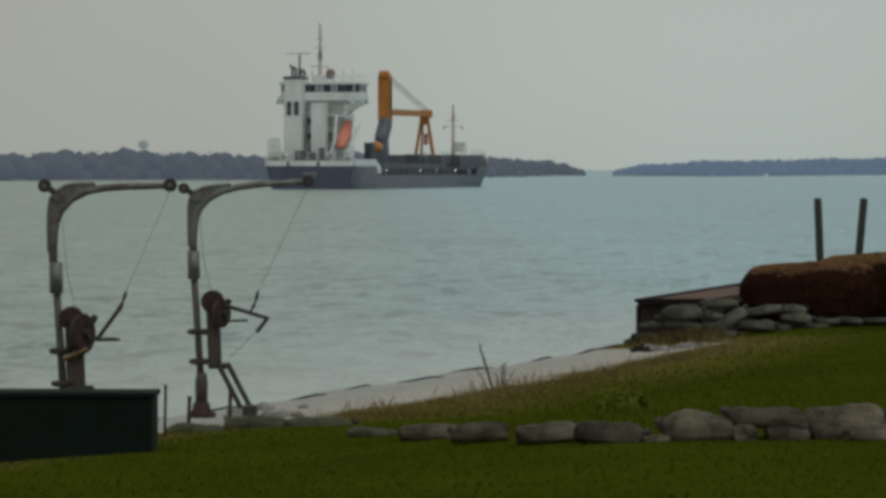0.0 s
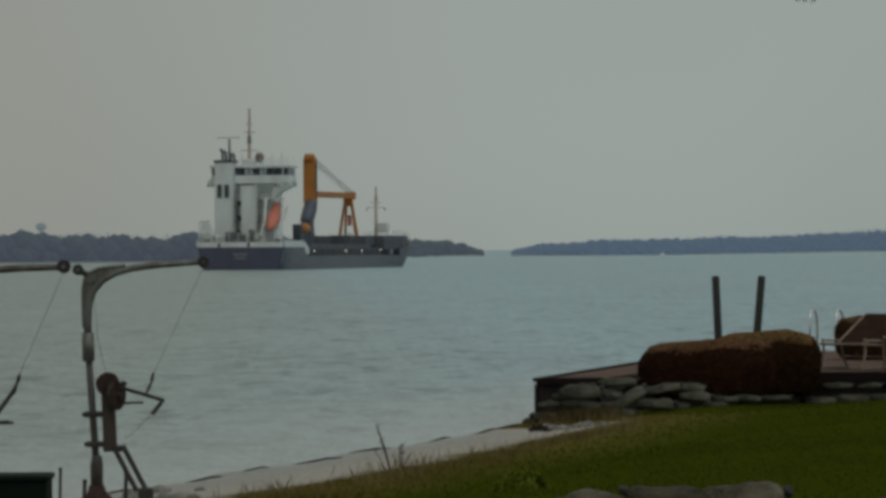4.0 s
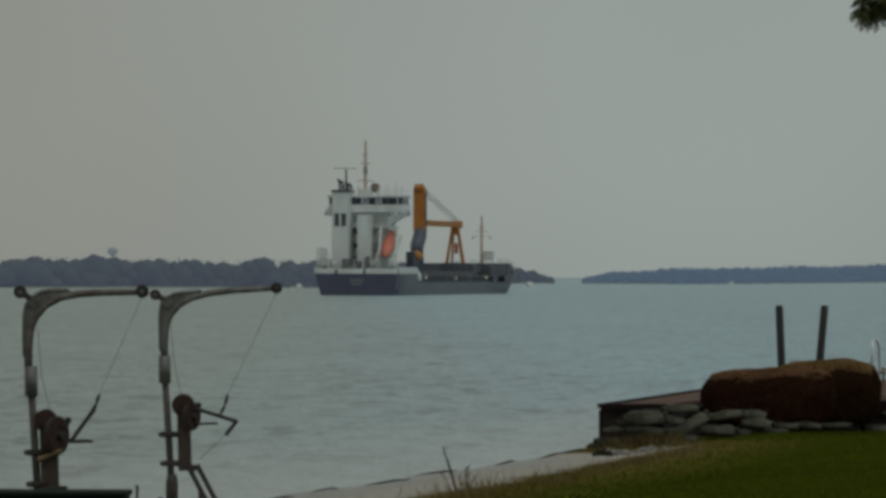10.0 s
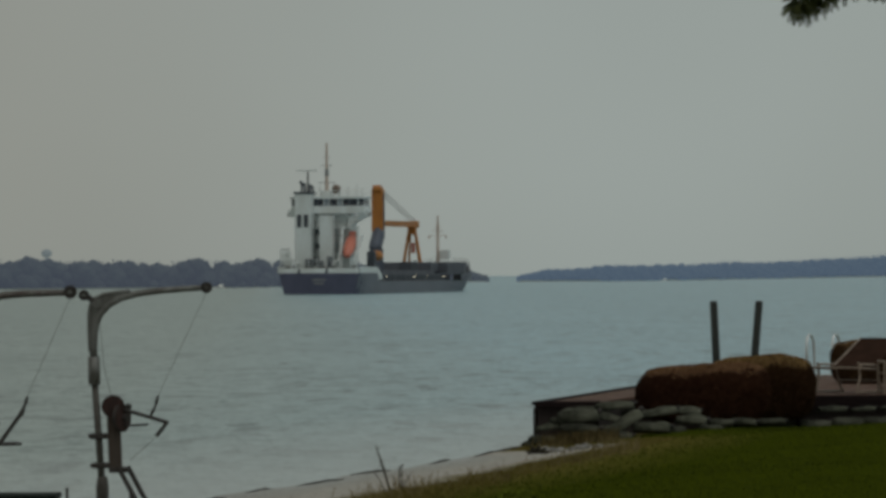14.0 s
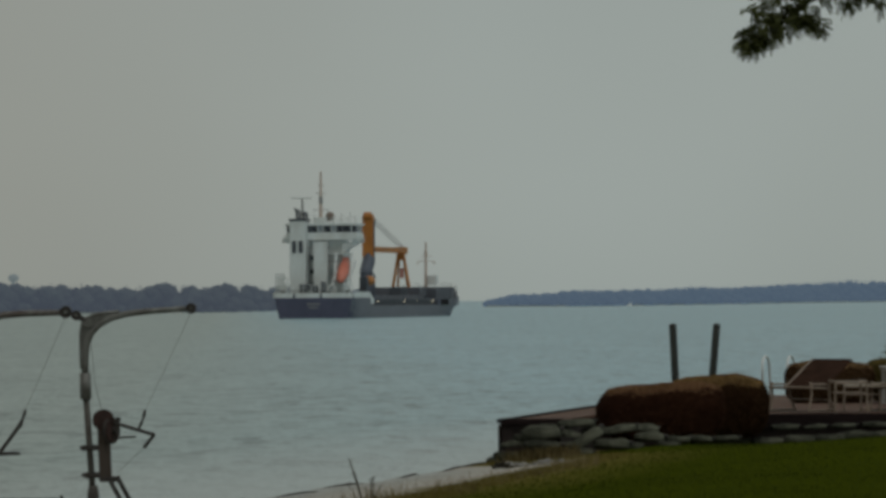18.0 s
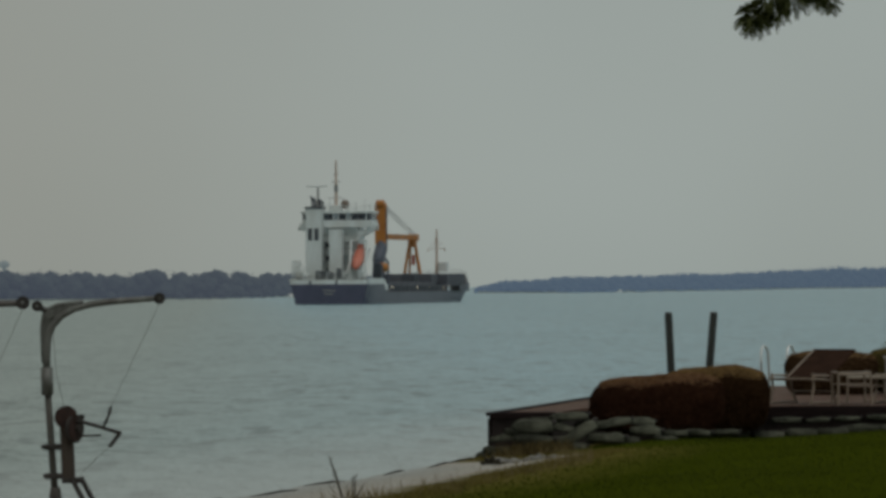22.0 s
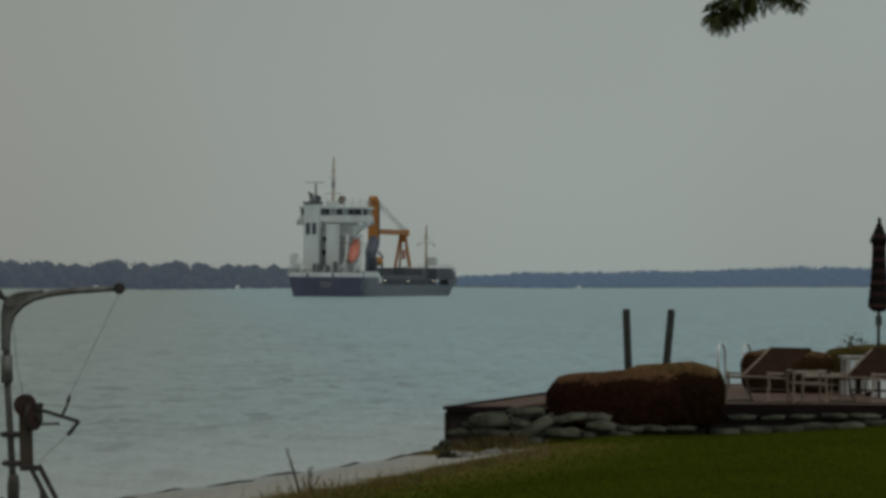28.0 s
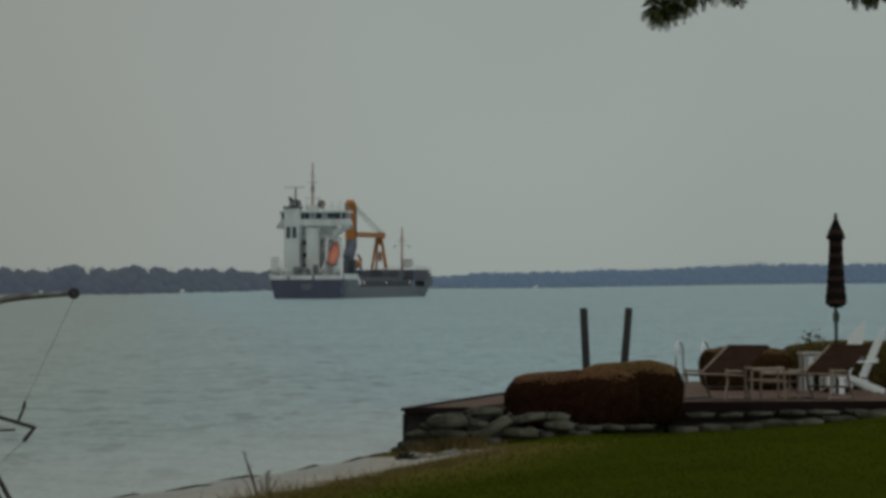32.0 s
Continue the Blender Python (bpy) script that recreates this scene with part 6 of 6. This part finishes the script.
# ---- the tree whose branches hang into view ----
def locust_tree(bx, by):
    t = thing("locust_tree", pose(bx, by, gz(bx, by) - 0.1), "honey locust tree with fine drooping feathery leaves", "tree")
    bark = mat("locust_bark", (0.07, 0.055, 0.042), (0.04, 0.032, 0.025), rough=0.95, scale=4, bscale=30, stretch=(4, 4, 0.6), bump=0.7)
    part("trunk", tube(B(), [(0, 0, 0), (0.05, 0, 0.4), (0, 0.05, 2.2), (-0.12, 0, 4.4), (-0.05, 0.1, 6.6), (0.1, 0.1, 9.0)], [0.26, 0.2, 0.17, 0.145, 0.1, 0.03], 14), bark, t, smooth=True)
    g = np.random.default_rng(77)
    limbs = []
    def limb(pts, r0):
        limbs.append(pts)
        part("limb", tube(B(), pts, [r0 * (1 - 0.85 * i / (len(pts) - 1)) for i in range(len(pts))], 8), bark, t, smooth=True)
    def rel(x, y, z):
        return (x - bx, y - by, z - gz(bx, by) + 0.1)
    limb([rel(bx - 0.1, by, 4.6), rel(5.0, 29.6, 5.4), rel(3.9, 29.9, 5.35), rel(3.35, 30.0, 5.1), rel(3.0, 30.0, 4.9)], 0.07)
    limb([rel(bx - 0.1, by, 4.2), rel(5.2, 29.8, 5.0), rel(4.5, 30.0, 5.05), rel(4.1, 30.1, 4.85)], 0.05)
    for k in range(9):
        a, z0, ln = g.uniform(0, math.tau), g.uniform(5.0, 8.2), g.uniform(1.6, 3.2)
        c, s = math.cos(a), math.sin(a)
        limb([(0, 0, z0), (c * ln * 0.4, s * ln * 0.4, z0 + 0.7), (c * ln * 0.75, s * ln * 0.75, z0 + 0.9), (c * ln, s * ln, z0 + 0.6)], 0.06)
    # feathery leaves: a rib with paired leaflets
    V, F = [], []
    def feather(p, d, ln):
        d = Vector(d).normalized()
        side = d.cross(Vector((g.normal(0, 0.6), g.normal(0, 0.6), 1))).normalized()
        up = side.cross(d)
        n = 9
        for i in range(n):
            q = Vector(p) + d * ln * (i + 1) / n - Vector((0, 0, 0.25 * ln * ((i + 1) / n) ** 2))
            for sg in (-1, 1):
                w = side * sg * 0.026 * (1.15 - 0.6 * i / n) + d * 0.012
                e = d * 0.008
                b0 = len(V)
                V.extend([q - e, q + w * 0.55 - e + up * 0.003, q + w, q + w * 0.5 + e])
                F.append((b0, b0 + 1, b0 + 2, b0 + 3))
        b0 = len(V)
        q = Vector(p) + d * ln - Vector((0, 0, 0.25 * ln))
        V.extend([Vector(p) - up * 0.002, Vector(p) + up * 0.002, q])
        F.append((b0, b0 + 1, b0 + 2))
    def tuft(p, n, rad, ln=0.16, down=0.6):
        for k in range(n):
            o = Vector((g.normal(0, 1), g.normal(0, 1), g.normal(0, 0.6)))
            o *= rad * g.random() ** 0.5 / max(o.length, 1e-6)
            dd = o.normalized() + Vector((g.normal(0, 0.4), g.normal(0, 0.4), -down))
            feather(Vector(p) + o, dd, ln * g.uniform(0.7, 1.2))
    for x, z, n, rad in ((2.8, 4.66, 90, 0.1), (2.92, 4.76, 84, 0.13), (3.06, 4.85, 78, 0.14), (3.2, 4.86, 52, 0.11), (3.31, 4.8, 22, 0.05), (3.36, 4.76, 10, 0.03), (2.86, 4.92, 30, 0.14), (3.08, 5.02, 50, 0.18), (3.32, 5.03, 34, 0.14),
                         (3.56, 4.99, 20, 0.06), (3.7, 5.02, 18, 0.06), (3.84, 5.0, 20, 0.06), (4.02, 4.99, 30, 0.07), (4.14, 4.95, 40, 0.08), (4.26, 4.84, 60, 0.11), (4.38, 4.81, 80, 0.13), (4.52, 4.86, 80, 0.15), (3.65, 5.15, 60, 0.16), (4.05, 5.15, 70, 0.16), (4.35, 5.1, 70, 0.16)):
        tuft(rel(x, 30.0, z + 0.06), n, rad, 0.09, 0.3)
    spray = soup("leaf_spray", V, F, leaf_mat("locust_leaf", (0.04, 0.048, 0.016), (0.095, 0.105, 0.038)), t, "drooping leaf spray")
    V.clear()
    F.clear()
    for p in limbs[2:]:
        for q in p[1:]:
            for k in range(3):
                tuft((q[0] + g.normal(0, 0.35), q[1] + g.normal(0, 0.35), q[2] + g.normal(0, 0.25)), 16, 0.35, 0.2, 0.3)
    soup("crown", V, F, MATS["locust_leaf"], t, "fine feathery leaves")
    return spray


spray = locust_tree(6.6, 29.5)


# ---- a small dark water bird that flits over the river and dives ----
def water_bird():
    b = thing("water_bird", pose(0, 0, 0), "small dark water bird flying low over the river", "bird")
    plum = mat("dark_plumage", (0.035, 0.032, 0.03), (0.02, 0.018, 0.017), rough=0.8, scale=20)
    part("body", ball(B(), (0, 0, 0), (0.035, 0.1, 0.034), 10, 8), plum, b, smooth=True)
    part("head", ball(B(), (0, 0.1, 0.02), (0.025, 0.03, 0.025), 8, 6), plum, b, smooth=True)
    part("beak", rod(B(), (0, 0.125, 0.02), (0, 0.165, 0.015), 0.008, 0.002, 6), plum, b)
    part("tail", prism(B(), [(-0.012, -0.09), (0.012, -0.09), (0.03, -0.17), (-0.03, -0.17)], "z", -0.004, 0.004), plum, b)
    for sx in (-1, 1):
        part("wing", prism(B(), [(sx * 0.02, 0.05), (sx * 0.1, 0.045), (sx * 0.2, -0.04), (sx * 0.09, -0.03), (sx * 0.02, -0.04)], "z", 0.006, 0.014), plum, b).rotation_euler = (0, -sx * 0.75, 0)
    return b


bird = water_bird()


# ---- what moves ----
def motions():
    walk(bird, [(t, pose(x, y, z, 20, 0, rz)) for t, x, y, z, rz in ((0, 8.6, 110, 0.3, 70), (28.6, 8.6, 110, 0.3, 70), (28.9, 4.89, 110.00, 0.49, 70), (29.0, 4.91, 110.00, 0.34, 75), (29.1, 4.69, 110.00, 0.47, 75), (29.2, 4.49, 110, -0.3, 75), (32, 4.39, 110, -0.3, 75))])
    walk(ship, [(t, pose(-26.3 + 0.866 * t, 541.5 + 3.7 * t, 0, 0, 0, -11.34)) for t in (0, 8, 16, 24, 32)])
    walk(water, [(t, pose(0.12 * t, 0.5 * t, 0)) for t in (0, 16, 32)])
    walk(spray, [(t, pose(dx, 0, dz)) for t, dx, dz in (
        (0, -0.12, -0.07), (6, -0.162, -0.089), (7, -0.127, -0.077), (8, -0.085, -0.033), (9, -0.036, -0.012), (10, -0.049, -0.001), (11, -0.099, -0.04),
        (12, -0.133, -0.046), (13, -0.124, -0.037), (14, -0.05, -0.024), (17, -0.038, 0.021), (18, 0.026, 0.033), (19, 0.1, 0.12), (20, -0.067, -0.044),
        (21, -0.043, -0.036), (22, -0.027, -0.037), (23, -0.013, -0.029), (24, 0.003, -0.032), (24.5, 0.01, -0.05), (26.5, -0.004, 0.004), (27, 0.006, -0.01),
        (28, 0.05, -0.008), (28.5, -0.02, -0.02), (29.5, -0.045, -0.047), (30, 0.03, -0.075), (30.5, -0.12, -0.035), (31, -0.086, 0.048), (31.5, -0.03, 0.075),
        (32, -0.04, 0.012))])
    walk(boats[0], [(t, pose(x, 985, 0, 0, 0, 14)) for t, x in ((0, -19.0), (16, -20.0), (24, -23.2), (26.5, -24.5), (30, -27.0), (32, -28.5))])
    walk(boats[3], [(t, pose(-38.6 - 0.63 * (t - 8), 860, 0, 0, 0, 80)) for t in (0, 16, 32)])
    walk(boats[1], [(t, pose(x, 1000, 0, 0, 0, -20)) for t, x in ((0, -12), (8, -2), (9.2, 3), (9.8, 8.7), (12, 8.4), (14, 8.1), (32, 5.0))])
    for b, k in zip(boats, (0.55, 0.75, 0.55, 0.55)):
        b.scale = (k, k, k)
    walk(boats[2], [(t, pose(80.0 - 0.1 * t, 1400, 0, 0, 0, 60)) for t in (0, 16, 32)])


motions()
